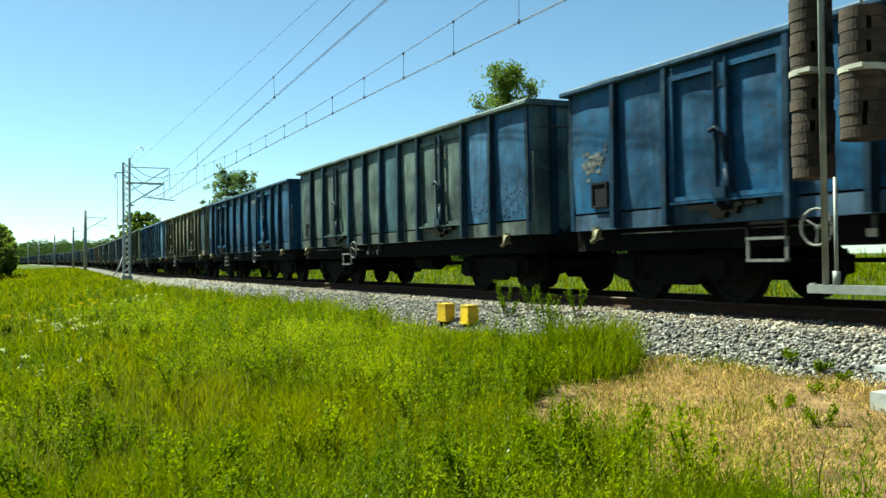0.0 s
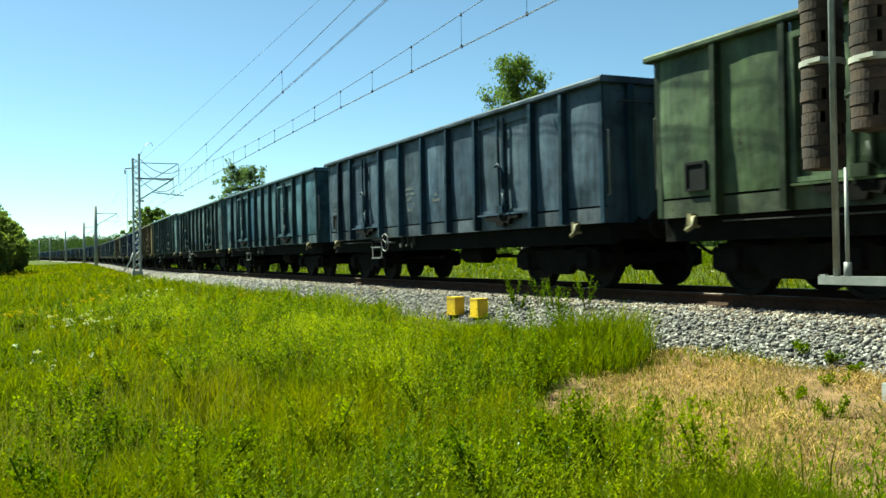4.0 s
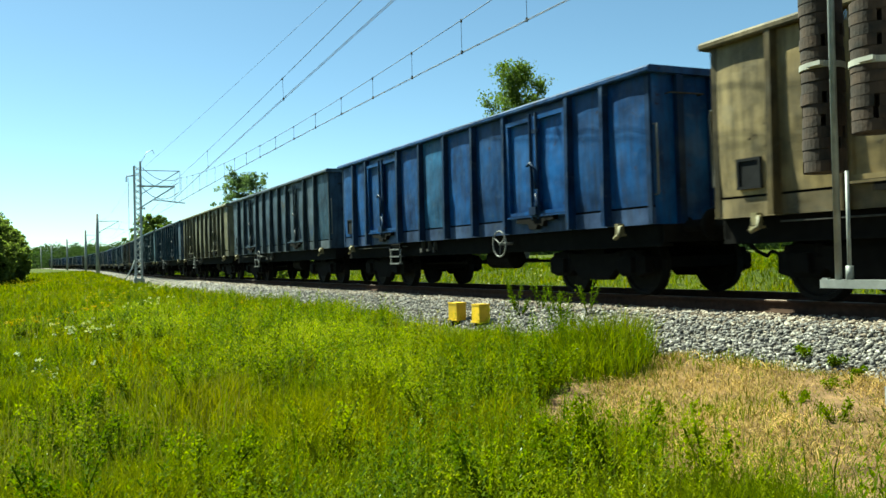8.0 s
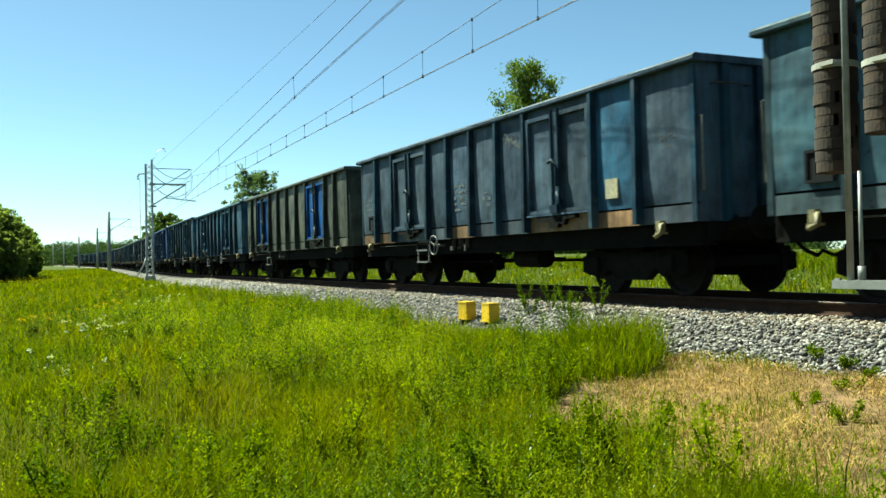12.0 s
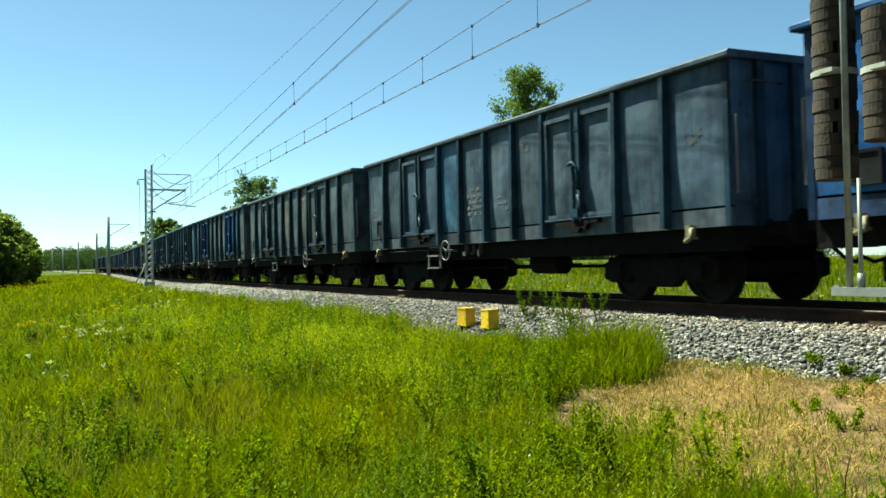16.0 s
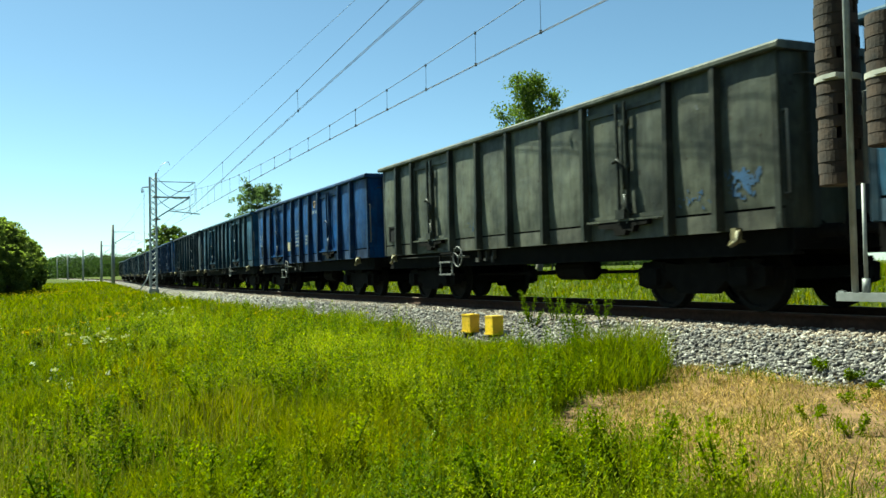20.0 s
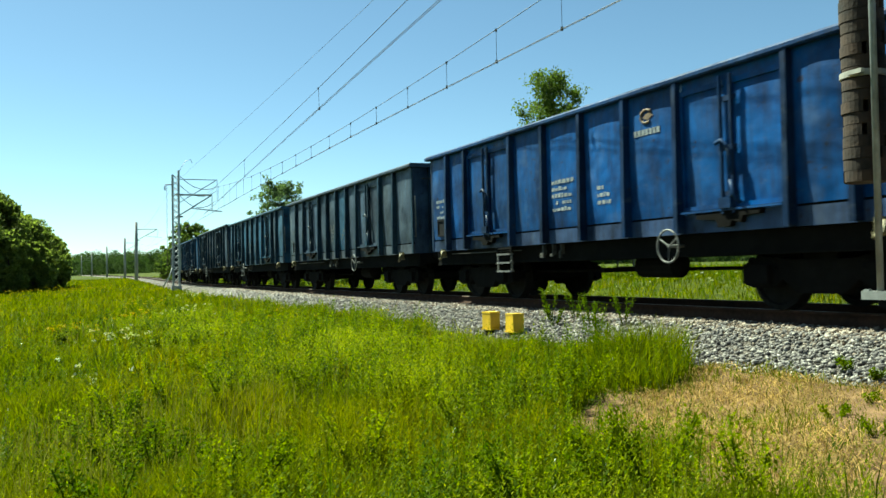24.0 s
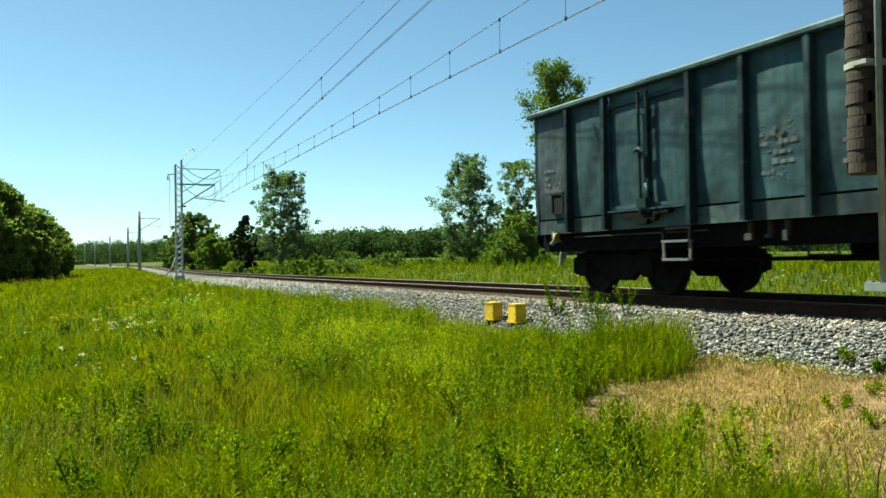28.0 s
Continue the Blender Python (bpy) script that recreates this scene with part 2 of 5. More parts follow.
def box(bm, x0, x1, y0, y1, z0, z1, mi=0):
    v = [bm.verts.new((x, y, z)) for x in (x0, x1) for y in (y0, y1) for z in (z0, z1)]
    for q in ((0, 1, 3, 2), (4, 6, 7, 5), (0, 4, 5, 1), (2, 3, 7, 6), (0, 2, 6, 4), (1, 5, 7, 3)):
        bm.faces.new([v[i] for i in q]).material_index = mi
    return v


def prism(bm, outline, axis, a, b):
    """A closed outline of (u, v) pairs drawn out along an axis from a to b."""
    def put(u, v, w):
        return {"x": (w, u, v), "y": (u, w, v), "z": (u, v, w)}[axis]
    lo = [bm.verts.new(put(u, v, a)) for u, v in outline]
    hi = [bm.verts.new(put(u, v, b)) for u, v in outline]
    n = len(outline)
    for i in range(n):
        bm.faces.new((lo[i], lo[(i + 1) % n], hi[(i + 1) % n], hi[i]))
    bm.faces.new(lo[::-1])
    bm.faces.new(hi)


def rod(bm, p0, p1, r0, r1=None, seg=8, caps=True):
    p0, p1 = Vector(p0), Vector(p1)
    r1 = r0 if r1 is None else r1
    q = (p1 - p0).to_track_quat("Z", "Y").to_matrix()
    rings = []
    for p, r in ((p0, r0), (p1, r1)):
        rings.append([bm.verts.new(p + q @ Vector((r * math.cos(2 * math.pi * i / seg), r * math.sin(2 * math.pi * i / seg), 0))) for i in range(seg)])
    for i in range(seg):
        bm.faces.new((rings[0][i], rings[0][(i + 1) % seg], rings[1][(i + 1) % seg], rings[1][i])).smooth = seg > 6
    if caps:
        bm.faces.new(rings[0][::-1])
        bm.faces.new(rings[1])


def bent(bm, pts, r, seg=6, closed=False):
    """One bent tube through all the points."""
    pts = [Vector(p) for p in pts]
    n = len(pts)
    rings = []
    for i, p in enumerate(pts):
        if closed:
            d = pts[(i + 1) % n] - pts[i - 1]
        else:
            d = pts[min(i + 1, n - 1)] - pts[max(i - 1, 0)]
        d.normalize()
        ref = Vector((0, 0, 1)) if abs(d.z) < 0.8 else Vector((0, 1, 0))
        a = d.cross(ref).normalized()
        b = d.cross(a)
        rings.append([bm.verts.new(p + r * (a * math.cos(2 * math.pi * k / seg) + b * math.sin(2 * math.pi * k / seg))) for k in range(seg)])
    for i in range(n if closed else n - 1):
        p, q = rings[i], rings[(i + 1) % n]
        for k in range(seg):
            bm.faces.new((p[k], p[(k + 1) % seg], q[(k + 1) % seg], q[k])).smooth = True
    if not closed:
        bm.faces.new(rings[0][::-1])
        bm.faces.new(rings[-1])


def lathe(bm, prof, axis, centre, seg=20):
    """Rings of (radius, distance along the axis) closed round the axis."""
    c = Vector(centre)
    rows = []
    for r, d in prof:
        row = []
        for i in range(seg):
            a = 2 * math.pi * i / seg
            u, v = r * math.cos(a), r * math.sin(a)
            row.append(bm.verts.new(c + Vector({"x": (d, u, v), "y": (u, d, v), "z": (u, v, d)}[axis])))
        rows.append(row)
    for a, b in zip(rows, rows[1:]):
        for i in range(seg):
            bm.faces.new((a[i], a[(i + 1) % seg], b[(i + 1) % seg], b[i]))
    bm.faces.new(rows[0][::-1])
    bm.faces.new(rows[-1])


def made(name, bm, material, parent=None, label=""):
    bmesh.ops.recalc_face_normals(bm, faces=bm.faces)
    me = bpy.data.meshes.new(name)
    bm.to_mesh(me)
    bm.free()
    for m in material if isinstance(material, (list, tuple)) else (material,):
        me.materials.append(m)
    ob = new(name, me)
    ob.parent = parent
    return tagged(ob, label)


part = made


def soup(name, verts, faces, material, parent=None):
    """One mesh from numpy arrays: verts (n, 3), faces (m, 3 or 4)."""
    me = bpy.data.meshes.new(name)
    k = faces.shape[1]
    me.vertices.add(len(verts))
    me.vertices.foreach_set("co", np.ascontiguousarray(verts, np.float32).ravel())
    me.loops.add(faces.size)
    me.loops.foreach_set("vertex_index", np.ascontiguousarray(faces, np.int32).ravel())
    me.polygons.add(len(faces))
    me.polygons.foreach_set("loop_start", np.arange(0, faces.size, k, dtype=np.int32))
    me.update(calc_edges=True)
    me.validate()
    me.materials.append(material)
    ob = new(name, me)
    ob.parent = parent
    return ob


def empty(name, m=None):
    ob = new(name)
    ob.empty_display_size = 0.3
    if m is not None:
        ob.matrix_basis = m
    return ob


# ---- the line of the track: a gentle S, climbing slightly far off ----
D = 9.6135          # from the camera's foot to the track's centre line
CANT = 0.0131
S0, S1 = -900.0, 80.0
grid = np.arange(S0, S1 + 0.5, 1.0)


def bend(s):
    return np.interp(s, (-262, -255, -140, -125, -85, -70, 80), (0, -0.0006, -0.0006, 0, 0, 0.0008, 0.0008))


turn = np.cumsum(bend(grid))
turn -= np.interp(0, grid, turn)
line_x, line_y = np.cumsum(np.cos(turn)), np.cumsum(np.sin(turn))
line_x -= np.interp(0, grid, line_x)
line_y += D - np.interp(0, grid, line_y)
line_z = np.cumsum(np.interp(grid, (-420, -400, -130, -50, 80), (0.0, -0.0062, -0.0058, 0, 0)))
line_z -= np.interp(0, grid, line_z)


def track(s):
    """x, y, z and heading of the centre line at the railheads' level."""
    return tuple(float(np.interp(s, grid, a)) for a in (line_x, line_y, line_z, turn))


def beside(s, off, z):
    """A point off metres to the far side of the centre line and z above the rails, upright."""
    x, y, h, t = track(s)
    return Vector((x - off * math.sin(t), y + off * math.cos(t), h + z))


def on_track(s):
    x, y, h, t = track(s)
    return Matrix.Translation((x, y, h)) @ Matrix.Rotation(t, 4, "Z") @ Matrix.Rotation(CANT, 4, "X")


def offset_of(x, y):
    """How far a place lies off the centre line, and the track's height there (arrays)."""
    order = np.argsort(line_x)
    cy, cz, ct = (np.interp(x, line_x[order], a[order]) for a in (line_y, line_z, turn))
    return (y - cy) * np.cos(ct), cz


def ground_z(x, y):
    o, h = offset_of(np.asarray(x, float), np.asarray(y, float))
    prof = np.interp(o, (-60, -14, -9.6, -5, -3.2, -2.6, -2.0, 2.0, 2.7, 5, 10, 30, 200), (-0.9, -1.05, -1.0, -0.82, -0.66, -0.60, -0.62, -0.62, -0.6, -0.45, 0.1, 0.5, 1.5))
    lumps = 0.05 * np.sin(0.9 * x + 0.6 * y) * np.sin(0.7 * y - 0.3 * x + 1) + 0.03 * np.sin(2.3 * x + 1.2 * y)
    far = np.clip((-np.asarray(x, float) - 45) / 70, 0, 1)
    prof = prof + 0.42 * far * far * (3 - 2 * far) * np.clip((-o - 2.6) / 1.2, 0, 1)
    return prof + h + lumps * np.clip((np.abs(o) - 2.6) / 1.5, 0, 1)


# ---- ground, ballast, rails ----
def ground_sheet():
    xs = np.unique(np.concatenate([-np.geomspace(1, 1, 1), np.linspace(-60, 12, 181), np.linspace(-260, -60, 101), np.linspace(-1600, -260, 60), np.linspace(12, 600, 30)]))
    os_ = np.unique(np.concatenate([np.linspace(-16, -2.6, 45), np.linspace(-2.6, 2.8, 8), np.linspace(2.8, 40, 40), np.geomspace(40, 1500, 22), -np.geomspace(16, 1500, 26)]))
    order = np.argsort(line_x)
    X, O = np.meshgrid(xs, os_, indexing="ij")
    Y = np.interp(X, line_x[order], line_y[order]) + O
    Z = ground_z(X, Y)
    v = np.stack([X, Y, Z], -1).reshape(-1, 3)
    n, m = X.shape
    i = (np.arange(n - 1)[:, None] * m + np.arange(m - 1)[None]).ravel()
    f = np.stack([i, i + m, i + m + 1, i + 1], -1)
    ob = soup("ground", v, f, SOIL)
    ob.data.polygons.foreach_set("use_smooth", np.ones(len(f), bool))
    return tagged(ob, "sunlit meadow ground with green grass and soil", "ground", kind="structure")


def sweep(name, outline, ss, materials, parent=None, pick=None):
    """An outline of (off, z) pairs carried along the track."""
    vs, fs = [], []
    n = len(outline)
    for s in ss:
        m = on_track(s)
        vs += [tuple(m @ Vector((0, o, z))) for o, z in outline]
    for k in range(len(ss) - 1):
        for i in range(n):
            j = (i + 1) % n
            fs.append((k * n + i, k * n + j, (k + 1) * n + j, (k + 1) * n + i))
    ob = soup(name, np.array(vs), np.array(fs)[:, ::-1], materials[0], parent)
    for m in materials[1:]:
        ob.data.materials.append(m)
    if pick:
        ob.data.polygons.foreach_set("material_index", np.tile(np.array([pick(i) for i in range(n)], np.int32), len(ss) - 1))
    return ob


ground_sheet()
LONG = [*np.linspace(-640, -120, 105), *np.linspace(-115, 40, 78)]
ballast = sweep("ballast", [(-2.72, -0.72), (-2.2, -0.46), (-1.72, -0.22), (-0.9, -0.19), (0.9, -0.19), (1.72, -0.22), (2.2, -0.46), (2.72, -0.72)], LONG, [BALLAST])
tagged(ballast, "grey crushed stone ballast bed under the railway track", "ballast", kind="structure")

track_thing = empty("railway_track")
tagged(track_thing, "single railway track with rusty rails on concrete sleepers", "railway track", kind="structure")
PROFILE = [(-0.075, -0.172), (-0.075, -0.16), (-0.012, -0.145), (-0.009, -0.05), (-0.036, -0.04), (-0.036, -0.006), (-0.028, 0.0), (0.028, 0.0), (0.036, -0.006), (0.036, -0.04), (0.009, -0.05), (0.012, -0.145), (0.075, -0.16), (0.075, -0.172)]
for side in (-0.7525, 0.7525):
    tagged(sweep("rail", [(o + side, z) for o, z in PROFILE], LONG, [RAIL, SHINE], track_thing, lambda i: 1 if i in (5, 6, 7) else 0), "rusty steel rail with a polished head")


# ---- open freight wagons ----
LB = 12.87
HALF = LB / 2
PITCH = 14.04
SKIN = 1.425
Z_LOW, Z_TOP = 1.06, 3.30
SEAM = 1.31
# boundaries between the bays of a side, for the two makes of wagon
MAKES = [[-HALF, *(-e for e in half), 0.0, *half[::-1], HALF] for half in ((5.24, 4.14, 2.10, 1.07), (5.42, 4.48, 2.46, 1.23))]
DOOR_BAYS = (2, 7)


def sided(bm, side, x0, x1, d0, d1, z0, z1):
    """A box on a side wall: d0 to d1 measured outwards from the centre line."""
    a, b = sorted((side * d0, side * d1))
    box(bm, x0, x1, a, b, z0, z1)


def hand_wheel(parent, x, side, r, z):
    bm = bm_new()
    y = side * 1.56
    bent(bm, [(x + r * math.cos(2 * math.pi * i / 20), y, z + r * math.sin(2 * math.pi * i / 20)) for i in range(20)], 0.015, 6, True)
    for i in range(3):
        a = 2 * math.pi * i / 3 + 0.5
        rod(bm, (x, y - side * 0.02, z), (x + r * math.cos(a), y, z + r * math.sin(a)), 0.011, seg=5)
    rod(bm, (x, y, z), (x, side * 1.2, z), 0.024)
    return part("brake_wheel", bm, HANDLE, parent, "pale steel hand brake wheel with three spokes")


def step_frame(parent, x, side, rungs=1):
    """A pale bar frame on dark hangers; with two rungs it is a narrow ladder."""
    bm = bm_new()
    y, w, top = side * 1.44, 0.58 if rungs == 1 else 0.56, 0.86 if rungs == 1 else 0.93
    for dx in (-w / 2, w / 2):
        box(bm, x + dx - 0.017, x + dx + 0.017, y - 0.014, y + 0.014, 0.56, top)
    for i in range(rungs + 1):
        z = 0.56 + (top - 0.595) * i / rungs
        box(bm, x - w / 2, x + w / 2, y - 0.045, y + 0.045, z, z + 0.035)
    step = part("step", bm, HANDLE, parent, "pale steel foot step")
    bm = bm_new()
    a, b, z = w / 2 - 0.02, w / 2 + 0.02, Z_LOW - 0.01
    prism(bm, [(x - b, z), (x - b, top), (x - a, top), (x - a, z - 0.04), (x + a, z - 0.04), (x + a, top), (x + b, top), (x + b, z)], "y", y - 0.02, y + 0.02)
    part("step_hanger", bm, UNDER, parent)
    return step


def bulged(bm, side, x0, x1, z0, z1, out, rng4):
    """A steel sheet that swells outwards between its edges, with a few shallow dents."""
    nx, nz = (8, 10) if side < 0 else (3, 3)
    dents = [(rng4.uniform(0.2, 0.8), rng4.uniform(0.15, 0.85), rng4.uniform(0.10, 0.22), rng4.uniform(-0.014, 0.010)) for _ in range(3)]
    rows_ = []
    for i in range(nx + 1):
        u = i / nx
        col = []
        for j in range(nz + 1):
            v = j / nz
            d = out * (math.sin(math.pi * u) * math.sin(math.pi * v)) ** 0.6
            for cu, cv, r, deep in dents:
                d += deep * math.exp(-((u - cu) ** 2 + (v - cv) ** 2) / r ** 2) * min(1, 8 * u * (1 - u)) * min(1, 8 * v * (1 - v))
            col.append(bm.verts.new((x0 + (x1 - x0) * u, side * (SKIN + d), z0 + (z1 - z0) * v)))
        rows_.append(col)
    for p, q in zip(rows_, rows_[1:]):
        for j in range(nz):
            bm.faces.new((p[j], q[j], q[j + 1], p[j + 1]) if side < 0 else (p[j], p[j + 1], q[j + 1], q[j])).smooth = True
    sided(bm, side, x0, x1, SKIN - 0.03, SKIN - 0.016, z0, z1)


def bogie(parent, x):
    g = new("bogie")
    g.parent = parent
    g.matrix_basis = pose(x, 0, 0)
    for side in (-1, 1):
        bm = bm_new()
        outline = [(-1.28, 0.60), (-1.28, 0.36), (-1.08, 0.30), (-0.72, 0.30), (-0.58, 0.42), (-0.35, 0.24), (0.35, 0.24), (0.58, 0.42), (0.72, 0.30), (1.08, 0.30), (1.28, 0.36), (1.28, 0.60), (0.95, 0.72), (0.45, 0.66), (-0.45, 0.66), (-0.95, 0.72)]
        a, b = sorted((side * 0.93, side * 1.08))
        prism(bm, outline, "y", a, b)
        for dx in (-0.9, 0.9):
            box(bm, dx - 0.15, dx + 0.15, min(side * 1.08, side * 1.17), max(side * 1.08, side * 1.17), 0.36, 0.60)
            for ex in (-0.22, 0.22):
                lathe(bm, [(0.07, 0.50), (0.085, 0.55), (0.07, 0.60), (0.085, 0.65), (0.07, 0.70)], "z", (dx + ex, side * 1.02, 0.0), 8)
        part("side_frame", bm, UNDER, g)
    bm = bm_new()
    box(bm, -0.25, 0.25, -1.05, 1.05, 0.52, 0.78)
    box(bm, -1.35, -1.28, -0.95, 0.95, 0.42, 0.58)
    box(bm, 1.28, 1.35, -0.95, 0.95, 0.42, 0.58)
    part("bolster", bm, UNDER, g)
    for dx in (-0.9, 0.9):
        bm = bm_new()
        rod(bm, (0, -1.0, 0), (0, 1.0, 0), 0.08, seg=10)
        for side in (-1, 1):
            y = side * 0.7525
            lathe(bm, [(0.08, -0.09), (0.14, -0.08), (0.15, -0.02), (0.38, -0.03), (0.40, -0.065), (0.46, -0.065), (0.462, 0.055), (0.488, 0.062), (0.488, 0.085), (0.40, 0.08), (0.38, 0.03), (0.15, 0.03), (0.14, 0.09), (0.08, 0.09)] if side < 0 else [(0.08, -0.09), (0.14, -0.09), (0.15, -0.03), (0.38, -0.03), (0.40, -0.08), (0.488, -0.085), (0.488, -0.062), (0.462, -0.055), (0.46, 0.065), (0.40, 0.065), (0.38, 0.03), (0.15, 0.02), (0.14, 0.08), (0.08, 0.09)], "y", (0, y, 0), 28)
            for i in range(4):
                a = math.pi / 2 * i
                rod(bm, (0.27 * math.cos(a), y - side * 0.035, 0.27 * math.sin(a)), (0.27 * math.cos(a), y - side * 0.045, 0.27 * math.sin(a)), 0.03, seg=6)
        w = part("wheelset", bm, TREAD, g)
        w.delta_location = (dx, 0, 0.462)
    return g


@functools.cache
def wagon_model(make, framed, wheel, rungs, tall):
    """make: which bays; framed: doors with deep frames; wheel 0: none, 1: by the step, 2: further on; rungs of the step; tall: higher walls."""
    top = Z_TOP + 0.045 * tall
    edges = MAKES[make]
    rng4 = random.Random(make * 100 + framed * 10 + tall)
    w = empty("freight_wagon")
    inner = SKIN - 0.03
    for side in (-1, 1):
        # panels and doors, bay by bay
        for i, (x0, x1) in enumerate(zip(edges, edges[1:])):
            if i in DOOR_BAYS:
                mid = (x0 + x1) / 2
                head = top - 0.24
                for a, b in ((x0 + 0.06, mid - 0.005), (mid + 0.005, x1 - 0.06)):
                    bm = bm_new()
                    f = 0.085 if framed else 0.05
                    proud = SKIN + (0.075 if framed else 0.04)
                    bulged(bm, side, a + f * 0.5, b - f * 0.5, SEAM + 0.10, head - 0.04, 0.022, rng4)
                    sided(bm, side, a, a + f, SKIN - 0.01, proud, SEAM + 0.06, head)
                    sided(bm, side, b - f, b, SKIN - 0.01, proud, SEAM + 0.06, head)
                    sided(bm, side, a + f, b - f, SKIN - 0.01, proud, head - 0.07, head)
                    sided(bm, side, a + f, b - f, SKIN - 0.01, proud, SEAM + 0.06, SEAM + 0.12)
                    part("door_leaf", bm, PAINT, w)["bay"] = i
                bm = bm_new()
                for dx in (-0.10, 0.10):
                    rod(bm, (mid + dx, side * (SKIN + 0.085), SEAM - 0.02), (mid + dx, side * (SKIN + 0.085), head + 0.05), 0.027, seg=6)
                for z in (1.55, 2.15, 2.80):
                    sided(bm, side, mid - 0.15, mid + 0.15, SKIN + 0.05, SKIN + 0.085, z - 0.035, z + 0.035)
                part("locking_bar", bm, PAINT, w)
                bm = bm_new()
                y = side * (SKIN + 0.13)
                bent(bm, [(mid - 0.16, y, 2.22), (mid - 0.05, y, 2.26), (mid + 0.08, y, 2.12), (mid + 0.11, y, 1.80)], 0.028)
                bent(bm, [(mid + 0.10, y, 1.72), (mid + 0.13, y, 1.52), (mid + 0.26, y, 1.42)], 0.030)
                sided(bm, side, mid - 0.12, mid + 0.10, SKIN + 0.08, SKIN + 0.15, 1.36, 1.50)
                part("locking_lever", bm, PAINT, w)
                bm = bm_new()
                sided(bm, side, x0 + 0.09, x1 - 0.09, SKIN - 0.03, SKIN + 0.11, SEAM + 0.02, SEAM + 0.05)
                part("door_sill", bm, PAINT, w)
                bm = bm_new()
                sided(bm, side, x0 + 0.06, x1 - 0.06, SKIN - 0.03, SKIN + 0.006, Z_LOW, SEAM + 0.015)
                part("lower_strip", bm, PAINT, w)
                bm = bm_new()
                prism(bm, [(mid - 0.62, SEAM + 0.018), (mid - 0.62, 1.24), (mid - 0.24, 1.22), (mid - 0.2, 1.12), (mid + 0.02, 1.12), (mid + 0.06, 1.20), (mid + 0.22, 1.16), (mid + 0.26, 1.25), (mid + 0.55, 1.26), (mid + 0.55, SEAM + 0.018)], "y", *sorted((side * (SKIN + 0.01), side * (SKIN + 0.10))))
                part("door_latch", bm, UNDER, w)
                bm = bm_new()
                sided(bm, side, x0 + 0.06, x1 - 0.06, SKIN - 0.03, SKIN, head + 0.005, top - 0.10)
                part("door_header", bm, PAINT, w)
            else:
                bm = bm_new()
                bulged(bm, side, x0, x1, SEAM + 0.02, top - 0.10, 0.034, rng4)
                part("side_panel", bm, PAINT, w)["bay"] = i
                bm = bm_new()
                sided(bm, side, x0, x1, SKIN - 0.03, SKIN + 0.008, Z_LOW, SEAM - 0.012)
                part("lower_strip", bm, PAINT, w)
                if side < 0:
                    bm = bm_new()
                    sided(bm, side, x0, x1, SKIN - 0.035, SKIN - 0.02, SEAM - 0.012, SEAM + 0.02)
                    part("seam", bm, UNDER, w)
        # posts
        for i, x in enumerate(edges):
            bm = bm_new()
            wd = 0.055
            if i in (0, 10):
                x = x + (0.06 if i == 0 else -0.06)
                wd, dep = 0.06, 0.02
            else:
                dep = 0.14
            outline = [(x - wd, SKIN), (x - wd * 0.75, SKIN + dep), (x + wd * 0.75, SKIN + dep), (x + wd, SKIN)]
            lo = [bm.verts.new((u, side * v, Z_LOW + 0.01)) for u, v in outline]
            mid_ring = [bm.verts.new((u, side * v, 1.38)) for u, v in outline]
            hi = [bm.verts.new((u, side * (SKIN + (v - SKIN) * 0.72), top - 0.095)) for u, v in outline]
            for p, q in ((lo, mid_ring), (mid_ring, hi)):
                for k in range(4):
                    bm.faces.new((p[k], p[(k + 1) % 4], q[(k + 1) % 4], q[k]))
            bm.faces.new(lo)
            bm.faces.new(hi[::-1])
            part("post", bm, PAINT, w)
        # rim along the side
        bm = bm_new()
        prism(bm, [(side * (SKIN - 0.05), top - 0.10), (side * (SKIN + 0.10), top - 0.10), (side * (SKIN + 0.115), top - 0.08), (side * (SKIN + 0.115), top - 0.035), (side * (SKIN + 0.08), top), (side * (SKIN - 0.05), top)], "x", -HALF - 0.1, HALF + 0.1)
        part("side_rim", bm, PAINT, w)
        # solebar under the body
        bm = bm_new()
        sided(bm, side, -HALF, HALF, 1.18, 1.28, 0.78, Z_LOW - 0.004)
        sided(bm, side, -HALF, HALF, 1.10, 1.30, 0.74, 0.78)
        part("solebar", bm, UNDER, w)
        # handrails at the corners
        for sx in (-1, 1):
            bm = bm_new()
            x = sx * (HALF + 0.07)
            y = side * (SKIN - 0.04)
            bent(bm, [(sx * HALF, y, 1.48), (x, y, 1.48), (x, y, 2.48), (sx * HALF, y, 2.48)], 0.016)
            part("handrail", bm, HANDLE, w, "pale steel corner handrail")
            bm = bm_new()
            x = sx * (HALF - 0.72)
            bent(bm, [(x + 0.02, side * 1.45, 1.06), (x + 0.10, side * 1.57, 1.03), (x + 0.13, side * 1.58, 0.93), (x - 0.02, side * 1.56, 0.88)], 0.032)
            sided(bm, side, x - 0.045, x + 0.045, 1.43, 1.53, 0.95, 1.10)
            sided(bm, side, x - 0.10, x + 0.09, 1.43, 1.50, 0.91, 0.945)
            part("towing_hook", bm, HOOKY, w, "yellowed towing hook bracket")
            bm = bm_new()
            x = sx * (HALF + 0.02)
